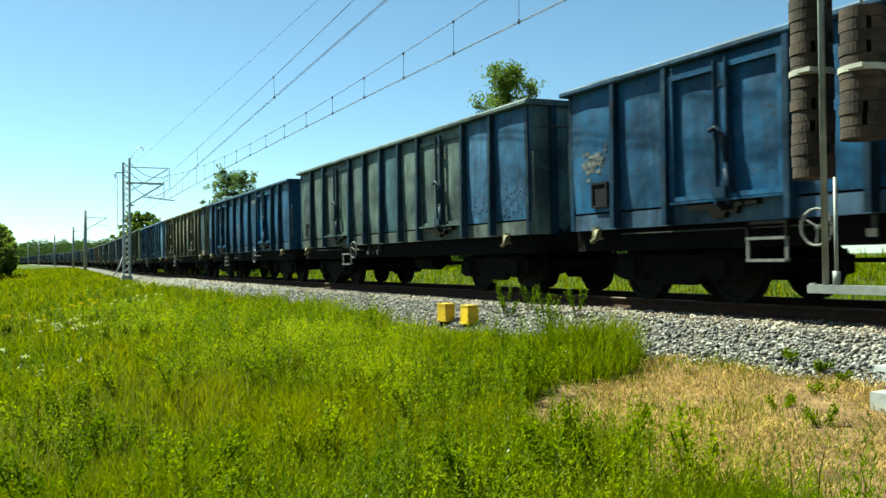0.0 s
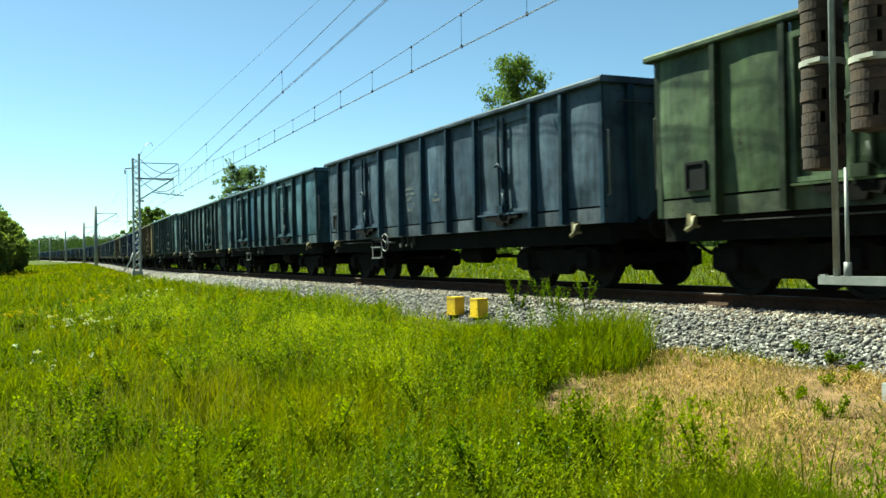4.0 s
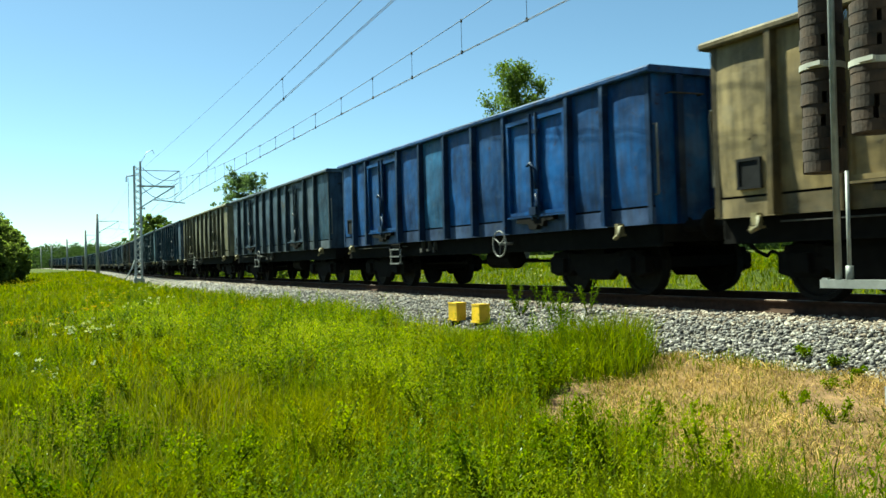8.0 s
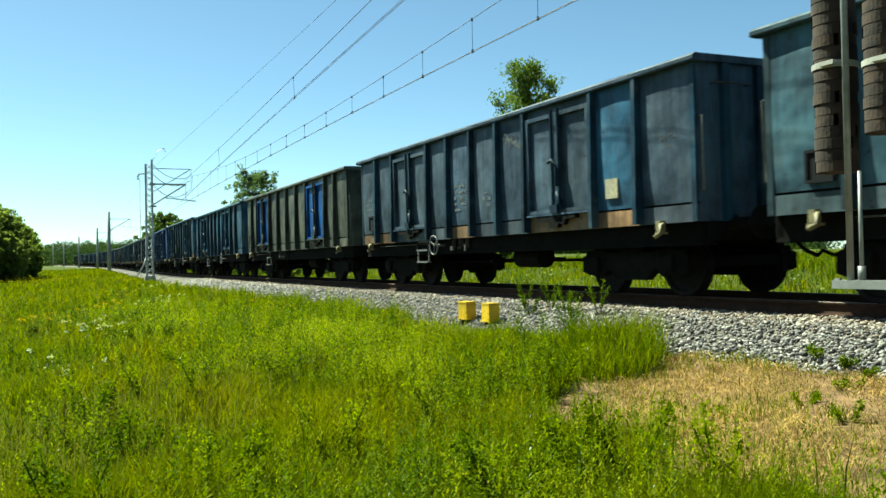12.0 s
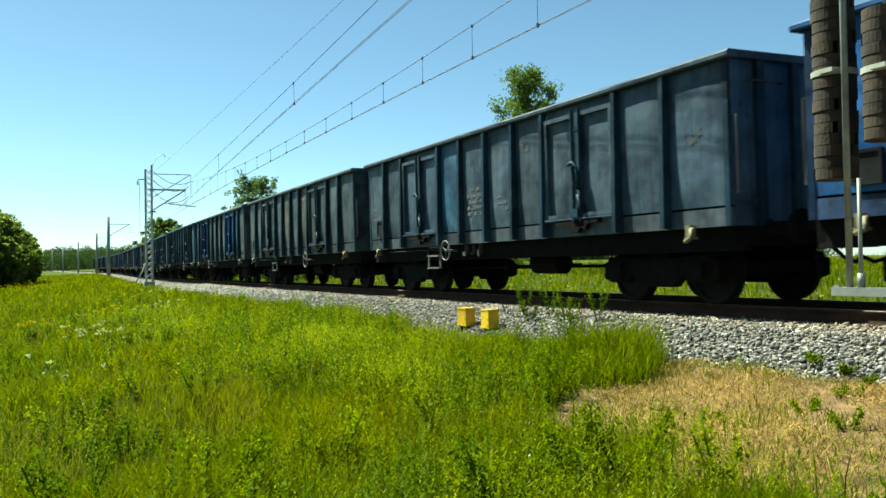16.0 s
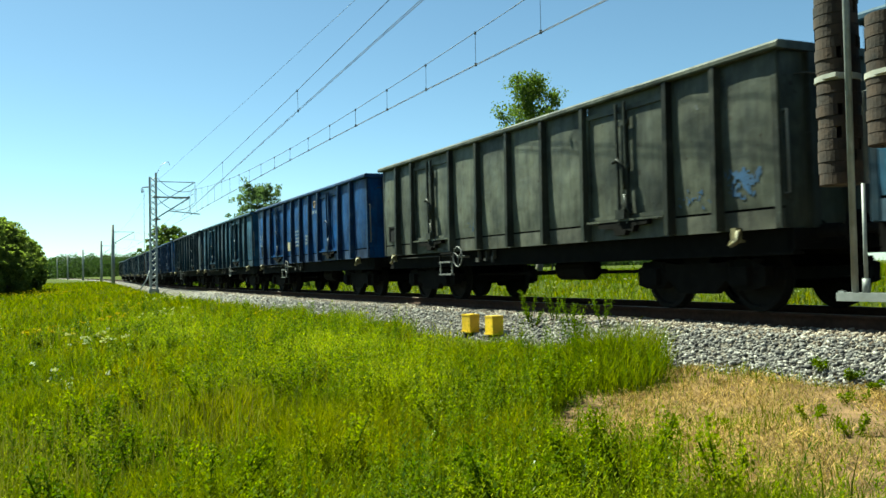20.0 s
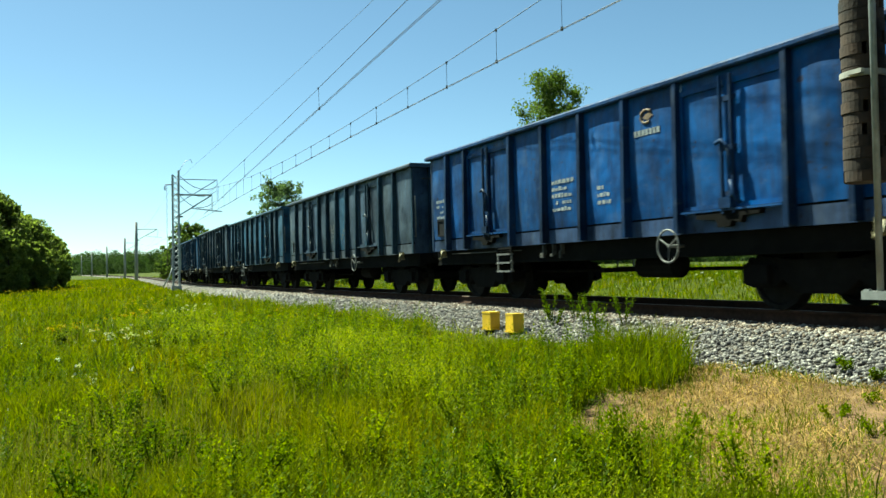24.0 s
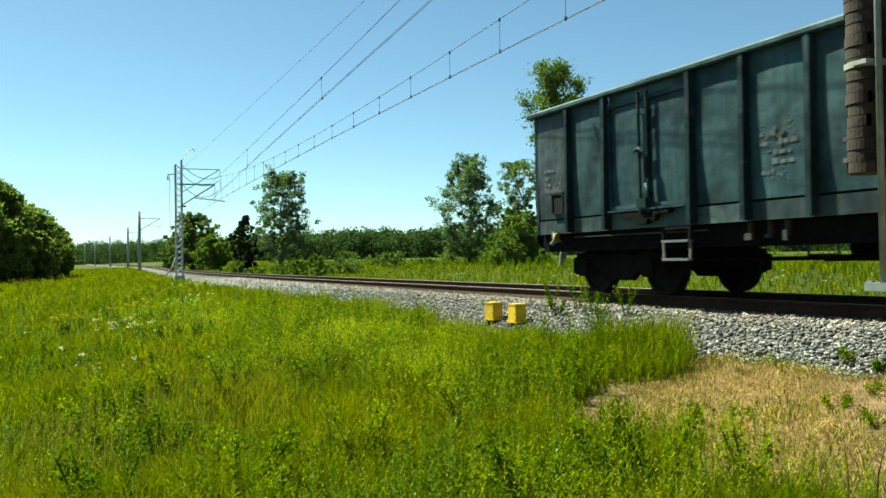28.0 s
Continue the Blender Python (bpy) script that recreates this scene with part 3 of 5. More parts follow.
            lathe(bm, [(0.14, 0.0), (0.14, 0.03), (0.085, 0.04), (0.085, 0.32), (0.06, 0.34), (0.06, 0.52), (0.20, 0.53), (0.225, 0.55), (0.225, 0.575)] if sx > 0 else [(0.225, -0.575), (0.225, -0.55), (0.20, -0.53), (0.06, -0.52), (0.06, -0.34), (0.085, -0.32), (0.085, -0.04), (0.14, -0.03), (0.14, 0.0)], "x", (x, side * 0.875, 1.02), 16)
            part("buffer", bm, UNDER, w)
        # data plate, steps, brake wheel
        bm = bm_new()
        x = edges[1] - 0.40
        sided(bm, side, x - 0.17, x + 0.17, SKIN + 0.02, SKIN + 0.04, 1.42, 1.76)
        for a, b, c, d in ((-0.19, 0.19, 1.745, 1.78), (-0.19, 0.19, 1.40, 1.435), (-0.19, -0.155, 1.435, 1.745), (0.155, 0.19, 1.435, 1.745)):
            sided(bm, side, x + a, x + b, SKIN + 0.01, SKIN + 0.06, c, d)
        part("data_plate", bm, PLATE, w, "dark framed data plate")
        if rungs:
            step_frame(w, edges[3] - 0.40, side, rungs)
        bm = bm_new()
        x, y = edges[3] + 0.95, side * 1.40
        # added rod: stands for the highlight along the solebar's lower flange
        rod(bm, (edges[1], y, 0.985), (edges[3] + 0.2, y, 0.975), 0.012, seg=5)
        part("release_rod", bm, GRIME, w)
        for dx, wd, hg in ((0.0, 0.06, 0.09), (0.34, 0.05, 0.05), (0.62, 0.03, 0.13)):
            bm = bm_new()
            sided(bm, side, x + dx - wd, x + dx + wd, 1.36, 1.40, 0.86 - hg / 2, 0.86 + hg / 2)
            sided(bm, side, x + dx - 0.02, x + dx + 0.02, 1.30, 1.37, 0.86, 1.05)
            part("changeover_plate", bm, GRIME, w, "small grimy brake changeover plate")
        if wheel:
            hand_wheel(w, edges[3] + 0.40 if wheel == 1 else edges[7] - 0.18, side, *((0.205, 0.94) if wheel == 1 else (0.235, 0.90)))
    # ends
    for sx in (-1, 1):
        bm = bm_new()
        a, b = sorted((sx * (HALF - 0.035), sx * HALF))
        box(bm, a, b, -inner, inner, Z_LOW, top - 0.10)
        part("end_wall", bm, PAINT, w)
        for y in (-0.95, -0.32, 0.32, 0.95):
            bm = bm_new()
            a, b = sorted((sx * HALF, sx * (HALF + 0.09)))
            box(bm, a, b, y - 0.06, y + 0.06, Z_LOW, top - 0.11)
            part("end_post", bm, PAINT, w)
        bm = bm_new()
        a, b = sorted((sx * (HALF - 0.05), sx * (HALF + 0.1)))
        box(bm, a, b, -SKIN + 0.052, SKIN - 0.052, top - 0.10, top)
        part("end_rim", bm, PAINT, w)
        for z, ya, yb in ((2.92, -1.15, -0.55),):
            bm = bm_new()
            x = sx * (HALF + 0.12)
            bent(bm, [(sx * HALF, ya, z), (x, ya, z), (x, yb, z), (sx * HALF, yb, z)], 0.014)
            part("end_rail", bm, GRIME, w)
        bm = bm_new()
        a, b = sorted((sx * (HALF - 0.1), sx * (HALF + 0.02)))
        box(bm, a, b, -1.28, 1.28, 0.80, Z_LOW - 0.006)
        part("headstock", bm, UNDER, w)
        bm = bm_new()
        x = sx * HALF
        bent(bm, [(x, 0, 0.98), (x + sx * 0.34, 0, 0.98), (x + sx * 0.40, 0, 1.06), (x + sx * 0.33, 0, 1.12)], 0.045, 8)
        part("coupling", bm, UNDER, w)
        bm = bm_new()
        bent(bm, [(x + sx * 0.3, 0.05, 0.98), (x + sx * 0.5, 0.05, 0.80), (x + sx * 0.58, 0.05, 0.95)], 0.025)
        part("screw_link", bm, UNDER, w)
        bm = bm_new()
        bent(bm, [(x, 0.3, 0.8), (x + sx * 0.22, 0.3, 0.62), (x + sx * 0.45, 0.25, 0.55), (x + sx * 0.58, 0.2, 0.62)], 0.028)
        part("brake_hose", bm, UNDER, w)
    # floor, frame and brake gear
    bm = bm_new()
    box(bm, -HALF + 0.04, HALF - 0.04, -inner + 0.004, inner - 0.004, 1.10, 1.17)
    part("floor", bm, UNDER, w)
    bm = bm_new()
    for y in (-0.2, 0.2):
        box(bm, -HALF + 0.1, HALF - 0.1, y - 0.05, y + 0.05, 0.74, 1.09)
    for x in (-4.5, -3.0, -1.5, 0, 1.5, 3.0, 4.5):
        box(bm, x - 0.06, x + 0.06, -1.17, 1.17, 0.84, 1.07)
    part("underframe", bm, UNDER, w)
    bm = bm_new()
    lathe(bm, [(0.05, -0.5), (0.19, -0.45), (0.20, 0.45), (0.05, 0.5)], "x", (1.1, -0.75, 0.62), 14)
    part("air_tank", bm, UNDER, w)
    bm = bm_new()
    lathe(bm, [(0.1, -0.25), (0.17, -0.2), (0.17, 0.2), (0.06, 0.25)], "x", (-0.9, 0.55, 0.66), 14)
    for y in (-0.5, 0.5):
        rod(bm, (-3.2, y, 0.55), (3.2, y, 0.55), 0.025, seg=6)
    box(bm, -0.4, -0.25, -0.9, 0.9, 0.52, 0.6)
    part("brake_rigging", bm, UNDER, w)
    for x in (-4.5, 4.5):
        bogie(w, x)
    return w


# how the train ran: metres travelled at t seconds, its pull slightly uneven
def run(t):
    uneven = np.interp(t, (0, 3, 6, 7, 8, 10, 12, 15, 17, 19, 21, 24, 25, 26, 27, 28), (0.02, 0.12, 0.22, 0.17, 0.05, 0.01, 0.07, 0.22, 0.30, 0.31, 0.10, -0.15, 0.12, 0.30, 0.26, 0.0))
    return 4.952e-05 * t**4 - 1.19513e-03 * t**3 - 7.63843e-03 * t**2 + 18.0241 * t - 11.25 + float(uneven)


BLUE, NAVY, TEAL, GREY = (0.020, 0.125, 0.30), (0.006, 0.100, 0.37), (0.078, 0.160, 0.215), (0.102, 0.138, 0.165)
OLIVE, TAN, GREEN, PALE = (0.155, 0.158, 0.12), (0.37, 0.265, 0.12), (0.105, 0.15, 0.065), (0.115, 0.265, 0.46)
DIM, DEEP = (0.076, 0.116, 0.182), (0.036, 0.130, 0.245)
SEA = (0.060, 0.140, 0.165)
DUSK = (0.088, 0.135, 0.205)
MINT, SAND = (0.125, 0.165, 0.155), (0.345, 0.30, 0.185)
AQUA = (0.125, 0.205, 0.225)
# colour, what it looks like, make, framed doors, brake wheel, rungs, taller walls
TRAIN = [
    (BLUE, "blue", 0, 1, 1, 1, 0), (MINT, "grey-green with blue patches", 0, 0, 1, 1, 2), (BLUE, "blue", 1, 1, 2, 2, 0), (SAND, "teal and faded tan", 1, 0, 1, 1, 0),
    (PALE, "pale grey-blue", 0, 0, 1, 1, 0), (GREEN, "olive green", 0, 1, 2, 1, 1), (DIM, "dark grey-blue", 1, 0, 1, 1, 0), (TEAL, "teal blue", 0, 1, 0, 1, 0),
    (AQUA, "light teal", 1, 0, 1, 1, 0), (AQUA, "teal grey", 0, 0, 0, 1, 2), (TAN, "ochre", 1, 0, 1, 2, 1), (NAVY, "bright blue", 1, 1, 2, 2, 0),
    (DUSK, "violet grey", 0, 0, 1, 1, 1), (SAND, "sandy olive", 1, 0, 1, 2, 1), (DIM, "dark grey-blue", 0, 0, 1, 1, 1), (TEAL, "teal grey", 0, 0, 1, 1, 1),
    (DIM, "grey-blue and rusty", 0, 1, 1, 1, 0), (OLIVE, "olive grey with blue doors", 1, 1, 0, 1, 0), (DEEP, "dark blue", 0, 1, 2, 2, 0), (DEEP, "teal blue white-scrawled", 1, 1, 2, 2, 2),
    (NAVY, "blue with sandy patches", 0, 1, 0, 1, 1), (DIM, "dull grey-blue", 0, 1, 1, 1, 0), (GREY, "weathered grey-brown", 0, 1, 2, 1, 1), (GREY, "grey with blue doors", 1, 1, 1, 0, 1),
    (DEEP, "blue teal", 1, 0, 2, 0, 1), (DEEP, "dark teal", 0, 0, 2, 1, 0), (OLIVE, "olive grey", 1, 0, 1, 1, 0), (NAVY, "strong blue", 0, 0, 1, 1, 0),
    (DEEP, "dark teal", 0, 1, 2, 0, 0), (DIM, "dark blue-grey", 1, 0, 1, 1, 0), (NAVY, "strong blue", 0, 0, 0, 2, 0), (NAVY, "strong blue", 1, 0, 2, 2, 0),
    (DIM, "dull dark grey", 0, 0, 2, 0, 0), (DEEP, "teal blue", 1, 0, 1, 1, 0), (DIM, "blue-grey", 1, 1, 1, 2, 2), (BLUE, "blue", 0, 1, 2, 1, 0),
    (SEA, "weathered sea-green", 0, 0, 0, 1, 0)]
BLUE_DOORS = (17, 23)
# single bays in another colour
RUSTY = (16, 19)
REPAINTED = {(3, 0): TEAL, (3, 1): TEAL, (3, 2): TAN, (3, 9): TEAL, (1, 8): BLUE, (1, 9): BLUE, (1, 5): TEAL, (11, 4): BLUE, (14, 3): DEEP, (14, 7): DEEP, (22, 4): OLIVE, (22, 6): OLIVE, (22, 0): OLIVE, (23, 1): MINT, (23, 6): MINT, (23, 8): DEEP, (21, 3): DEEP, (32, 5): DEEP, (20, 8): GREY, (36, 0): GREY, (12, 9): DEEP, (16, 8): DEEP, (7, 3): DEEP, (24, 6): DIM, (25, 1): DIM, (25, 4): DIM, (25, 5): GREY, (25, 9): GREY, (28, 4): DIM, (33, 8): DIM}
SQUARE_LABELS = {16: 8, 25: 8, 35: 8, 27: 3, 10: 8}
PALE_RIMS = (4, 8, 12, 14, 36, 0, 10, 13)
LETTERED = (27, 30, 31)
FADED_LETTERS = (0, 19, 22, 23, 2, 6, 8, 14, 16, 18, 21, 24, 25, 28, 32, 33, 34, 35, 36)
PAINTED = ("side_panel", "door_leaf", "post", "side_rim", "end_wall", "end_post", "end_rim", "door_header", "lower_strip", "locking_bar", "locking_lever", "door_sill")


def base_name(ob):
    return ob.name.split(".")[0]


def sheet_at(edges, x, z, top):
    """How far the swollen sheet of a side stands out at x, z."""
    i = max(j for j in range(10) if edges[j] <= x + 1e-6)
    u, v = (x - edges[i]) / (edges[i + 1] - edges[i]), (z - SEAM - 0.02) / (top - 0.12 - SEAM)
    return SKIN + 0.034 * max(0.0, math.sin(math.pi * u) * math.sin(math.pi * v)) ** 0.6


def markings(parent, edges, top, material=None):
    """Rows of small white bars where lettering cannot be read, worn away in places."""
    rng = random.Random(parent.name)
    for x0, z0, rows_, wide in ((edges[4] + 0.24, 2.10, 5, 0.66), (edges[5] + 0.42, 1.88, 3, 0.36), (edges[0] + 0.36, 2.16, 4, 0.48)):
        bm = bm_new()
        for r in range(rows_):
            x = x0
            while x < x0 + wide * rng.uniform(0.6, 1.0):
                k = rng.uniform(0.03, 0.12)
                z = z0 - 0.12 * r
                d = -sheet_at(edges, x + k / 2, z, top) - 0.006
                h = rng.uniform(0.045, 0.075)
                if rng.random() < (0.6 if material else 0.92):
                    bm.faces.new([bm.verts.new(q) for q in ((x, d, z), (x + k, d, z), (x + k, d, z + h), (x, d, z + h))])
                x += k + 0.03
        tagged(part("marking", bm, material or MARK, parent, "white painted marking bars"), kind="stuff")


def smear(parent, edges, top, bay, u0, u1, z0, z1, material, seed, thin=0.0):
    """A ragged patch of other paint or bare primer on one sheet."""
    rng = random.Random(seed)
    x0, x1 = (edges[bay] + (edges[bay + 1] - edges[bay]) * u for u in (u0, u1))
    bm = bm_new()
    c = 0.024
    off = Vector((rng.uniform(0, 50), rng.uniform(0, 50), seed))
    nx, nz = int((x1 - x0) / c) + 1, int((z1 - z0) / c) + 1
    grid_ = {}

    def at(i, j):
        if (i, j) not in grid_:
            x, z = x0 + i * c, z0 + j * c
            grid_[i, j] = bm.verts.new((x, -sheet_at(edges, x, z, top) - 0.005, z))
        return grid_[i, j]
    for i in range(nx):
        for j in range(nz):
            u, v = (i + 0.5) / nx * 2 - 1, (j + 0.5) / nz * 2 - 1
            big = noise.noise(Vector((i * c * 2.2, j * c * 3.4, 0)) + off)
            fine = noise.noise(Vector((i * c * 9, j * c * 9, 3)) + off)
            speck = noise.noise(Vector((i * c * 22, j * c * 17, 7)) + off)
            if 0.5 - 0.8 * max(u * u, v * v) + 0.7 * big + 0.8 * fine + 0.9 * speck > thin + 0.25:
                bm.faces.new((at(i, j), at(i + 1, j), at(i + 1, j + 1), at(i, j + 1)))
    if not bm.faces:
        bm.free()
        return
    tagged(part("paint_patch", bm, material, parent, "ragged patch of faded paint"), kind="stuff")


# wagon, bay, from and to across the bay, from and to in height, paint, how broken up
PATCHES = (
    (0, 0, 0.2, 0.8, 1.85, 2.35, "pale", 0.15), (1, 8, 0.1, 0.9, 1.36, 1.95, "blue", 0.1), (1, 9, 0.2, 0.9, 1.4, 2.0, "blue", 0.1), (1, 5, 0.3, 0.9, 1.7, 2.3, "blue", 0.4),
    (2, 6, 0.05, 0.9, 2.75, 3.0, "pale", 0.1), (2, 4, 0.15, 0.85, 1.5, 2.2, "pale", 0.45), (3, 6, 0.05, 0.95, 1.36, 2.0, "teal", 0.0), (3, 5, 0.1, 0.9, 1.36, 1.75, "teal", 0.2),
    (8, 4, 0.1, 0.9, 1.4, 1.8, "blue", 0.2), (8, 4, 0.3, 0.95, 1.7, 2.1, "pale", 0.4), (8, 5, 0.2, 0.8, 1.75, 2.05, "pale", 0.35), (8, 6, 0.05, 0.95, 2.5, 2.75, "sand", 0.25),
    (9, 3, 0.1, 0.9, 1.36, 1.6, "blue", 0.3), (10, 8, 0.2, 0.9, 1.6, 1.9, "pale", 0.3), (12, 6, 0.2, 0.95, 2.35, 2.75, "sand", 0.2), (12, 4, 0.2, 0.9, 1.7, 2.2, "sand", 0.55),
    (12, 8, 0.1, 0.9, 1.4, 1.9, "blue", 0.45), (14, 0, 0.2, 0.8, 1.7, 2.2, "pale", 0.35), (15, 9, 0.2, 0.8, 1.4, 1.7, "blue", 0.2), (16, 6, 0.05, 0.9, 2.6, 2.95, "pale", 0.2),
    (16, 4, 0.2, 0.9, 1.6, 2.1, "pale", 0.45), (16, 9, 0.3, 0.7, 2.0, 2.4, "pale", 0.4), (19, 6, 0.1, 0.9, 2.65, 2.9, "pale", 0.35), (20, 5, 0.05, 0.95, 1.9, 2.7, "sand", 0.15),
    (20, 6, 0.05, 0.95, 1.6, 2.3, "sand", 0.25), (20, 4, 0.05, 0.95, 1.9, 2.6, "sand", 0.3), (21, 6, 0.1, 0.9, 2.6, 2.85, "pale", 0.3), (21, 4, 0.2, 0.9, 1.6, 2.2, "pale", 0.35),
    (21, 9, 0.3, 0.6, 2.0, 2.4, "pale", 0.4), (22, 6, 0.1, 0.95, 2.75, 2.95, "sand", 0.2), (22, 4, 0.1, 0.9, 1.4, 2.2, "pale", 0.25), (22, 0, 0.2, 0.8, 1.6, 2.1, "sand", 0.3),
    (23, 4, 0.15, 0.85, 1.8, 2.3, "pale", 0.25), (23, 9, 0.2, 0.9, 1.36, 1.8, "teal", 0.1), (25, 9, 0.3, 0.6, 1.8, 2.2, "pale", 0.3), (26, 9, 0.1, 0.75, 1.45, 1.85, "blue", 0.1),
    (26, 8, 0.1, 0.95, 1.36, 1.75, "blue", 0.45), (26, 8, 0.3, 0.8, 2.6, 2.85, "pale", 0.35), (26, 3, 0.3, 0.9, 1.36, 1.7, "blue", 0.45), (32, 4, 0.1, 0.95, 1.7, 2.3, "pale", 0.3),
    (32, 5, 0.1, 0.9, 1.36, 1.7, "blue", 0.35), (33, 0, 0.1, 0.9, 1.5, 2.2, "pale", 0.2), (34, 9, 0.1, 0.9, 1.5, 2.2, "blue", 0.4), (34, 9, 0.2, 0.6, 1.8, 2.4, "pale", 0.4),
    (36, 4, 0.1, 0.95, 1.75, 2.35, "pale", 0.5), (36, 0, 0.1, 0.9, 1.5, 2.1, "pale", 0.3), (36, 4, 0.2, 0.9, 1.5, 1.75, "teal", 0.5))


def scrawl(parent, x0, x1, z0, z1, material, seed, loops):
    """Looping strokes of sprayed paint that spell nothing."""
    rng = random.Random(seed)
    for i in range(loops):
        cx = x0 + (x1 - x0) * (i + 0.5) / loops
        r = (x1 - x0) / loops * 0.42
        bm = bm_new()
        p, q = rng.uniform(0, 6), rng.uniform(0.6, 1.6)
        pts = [(cx + r * math.cos(u * q + p), (z0 + z1) / 2 + (z1 - z0) / 2 * math.sin(u + p * 0.7)) for u in np.linspace(0, 5.2, 16)]
        for (ax, az), (bx, bz) in zip(pts, pts[1:]):
            d = Vector((bx - ax, 0, bz - az))
            n = Vector((-d.z, 0, d.x)).normalized() * 0.025
            a, b = Vector((ax, -SKIN - 0.042, az)), Vector((bx, -SKIN - 0.042, bz))
            bm.faces.new([bm.verts.new(v) for v in (a - n, b - n, b + n, a + n)])
        part("sprayed_stroke", bm, material, parent, "sprayed paint stroke")


wagons, models = [], []
rng = random.Random(11)
for k, (colour, look_of, make, framed, wheel, rungs, tall) in enumerate(TRAIN):
    edges, top = MAKES[make], Z_TOP + 0.045 * tall
    m = on_track(run(0) - k * PITCH + HALF)
    model = wagon_model(make, framed, wheel, rungs, tall)
    if model not in models:
        models.append(model)
    w = copy_thing(model, m)
    tagged(w, f"{look_of} open freight wagon, dusty, on rails", "freight wagon", "wagons of the train")
    v = rng.uniform(0.85, 1.15)
    for ob in w.children:
        kind = base_name(ob)
        if kind in PAINTED:
            c = REPAINTED.get((k, ob.get("bay", -1)), colour)
            if kind == "door_leaf" and k in BLUE_DOORS:
                c = (0.010, 0.125, 0.47)
            if kind in ("side_rim", "end_rim"):
                c = tuple(0.72 * a + (0.055 if k in PALE_RIMS else 0.022) for a in colour)
            if kind == "lower_strip":
                c = tuple(0.55 * a + f for a, f in zip(colour, (0.055, 0.048, 0.040)))
                if k in RUSTY and rng.random() < 0.6:
                    c = (0.30, 0.17, 0.085)
            # posts, bars and levers: shade put into the colour, cut to a third
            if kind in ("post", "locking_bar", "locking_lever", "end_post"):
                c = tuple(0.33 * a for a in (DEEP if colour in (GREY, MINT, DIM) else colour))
            if kind in ("side_panel", "door_leaf") and k not in LETTERED and not (kind == "door_leaf" and k in BLUE_DOORS):
                g = sum(c) / 3
                mix = rng.uniform(0.0, 0.12) if colour in (BLUE, NAVY, PALE) else rng.uniform(0.0, 0.3)
                c = tuple(a * (1 - mix) + mix * g * f for a, f in zip(c, (1.0, 1.08, 0.95)))
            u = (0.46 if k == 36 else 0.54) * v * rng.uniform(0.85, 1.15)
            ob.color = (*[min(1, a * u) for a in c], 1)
    if k in LETTERED:
        markings(w, edges, top)
    elif k in FADED_LETTERS:
        markings(w, edges, top, MARK_FAINT)
    if k in (27, 31, 35):
        x = edges[6] + 0.22
        bm = bm_new()
        for i in range(7):
            sided(bm, -1, x + 0.09 * i, x + 0.09 * i + 0.065, SKIN + 0.01, SKIN + 0.036, 2.58, 2.67)
        part("marking", bm, MARK if k != 35 else MARK_FAINT, w, "white painted marking bars")
        bm = bm_new()
        bent(bm, [(x + 0.30 + 0.13 * math.cos(u), -SKIN - 0.03, 2.86 + 0.10 * math.sin(u)) for u in np.linspace(0.5, 5.4, 12)], 0.022, 5)
        prism(bm, [(x + 0.22, 2.84), (x + 0.32, 2.80), (x + 0.46, 2.86), (x + 0.40, 2.91), (x + 0.28, 2.89)], "y", -SKIN - 0.034, -SKIN - 0.01)
        part("emblem", bm, EMBLEM, w, "faded orange emblem")
    if k == 19:
        scrawl(w, edges[6] + 0.15, edges[7] - 0.12, 1.45, 1.85, MARK, 4, 4)
        scrawl(w, edges[7] + 0.2, edges[7] + 0.95, 1.50, 1.95, MARK, 7, 4)
        scrawl(w, edges[7] + 1.25, edges[7] + 1.6, 1.55, 2.0, MARK, 8, 1)
        scrawl(w, edges[3] + 0.22, edges[4] - 0.3, 1.38, 1.78, SPRAY, 5, 9)
        scrawl(w, edges[3] + 0.25, edges[4] - 0.35, 1.45, 1.95, SPRAY, 6, 7)
    if k == 20:
        bm = bm_new()
        bent(bm, [(HALF + 0.012, -0.12 + 0.10 * math.cos(u), 2.5 + 0.16 * math.sin(u)) for u in np.linspace(0, 6.28, 15)[:-1]], 0.03, 5, True)
        rod(bm, (HALF + 0.012, -0.12, 2.64), (HALF + 0.012, -0.12, 2.80), 0.03, seg=5)
        part("emblem", bm, HOOKY, w, "yellow painted emblem")
    for i, (wagon, bay, u0, u1, z0, z1, paint, thin) in enumerate(PATCHES):
        if wagon == k:
            smear(w, edges, top, bay, u0, u1, z0, z1, SMEARS[paint], i, thin)
    if k in SQUARE_LABELS:
        bm = bm_new()
        x = edges[SQUARE_LABELS[k]] + 0.3
        sided(bm, -1, x, x + 0.3, SKIN + 0.01, SKIN + 0.044, 1.50, 1.80)
        part("square_label", bm, LABEL, w, "small pale yellow square label")
    wagons.append(w)
for w in models:
    for ob in [*w.children_recursive, w]:
        bpy.data.objects.remove(ob)


def motions():
    for k, w in enumerate(wagons):
        walk(w, [(t, on_track(run(t) - k * PITCH + HALF)) for t in range(29)])
    wheels = [o for w in wagons for o in w.children_recursive if base_name(o) == "wheelset"]
    first = wheels[0]
    walk(first, [(f / FPS, Matrix.Rotation((run(f / FPS) + 11.25) / 0.462, 4, "Y")) for f in range(28 * FPS + 1)])
    spin = first.animation_data
    for o in wheels[1:]:
        o.rotation_mode = "QUATERNION"
        keys = o.animation_data_create()
        keys.action = spin.action
        keys.action_slot = spin.action_slot


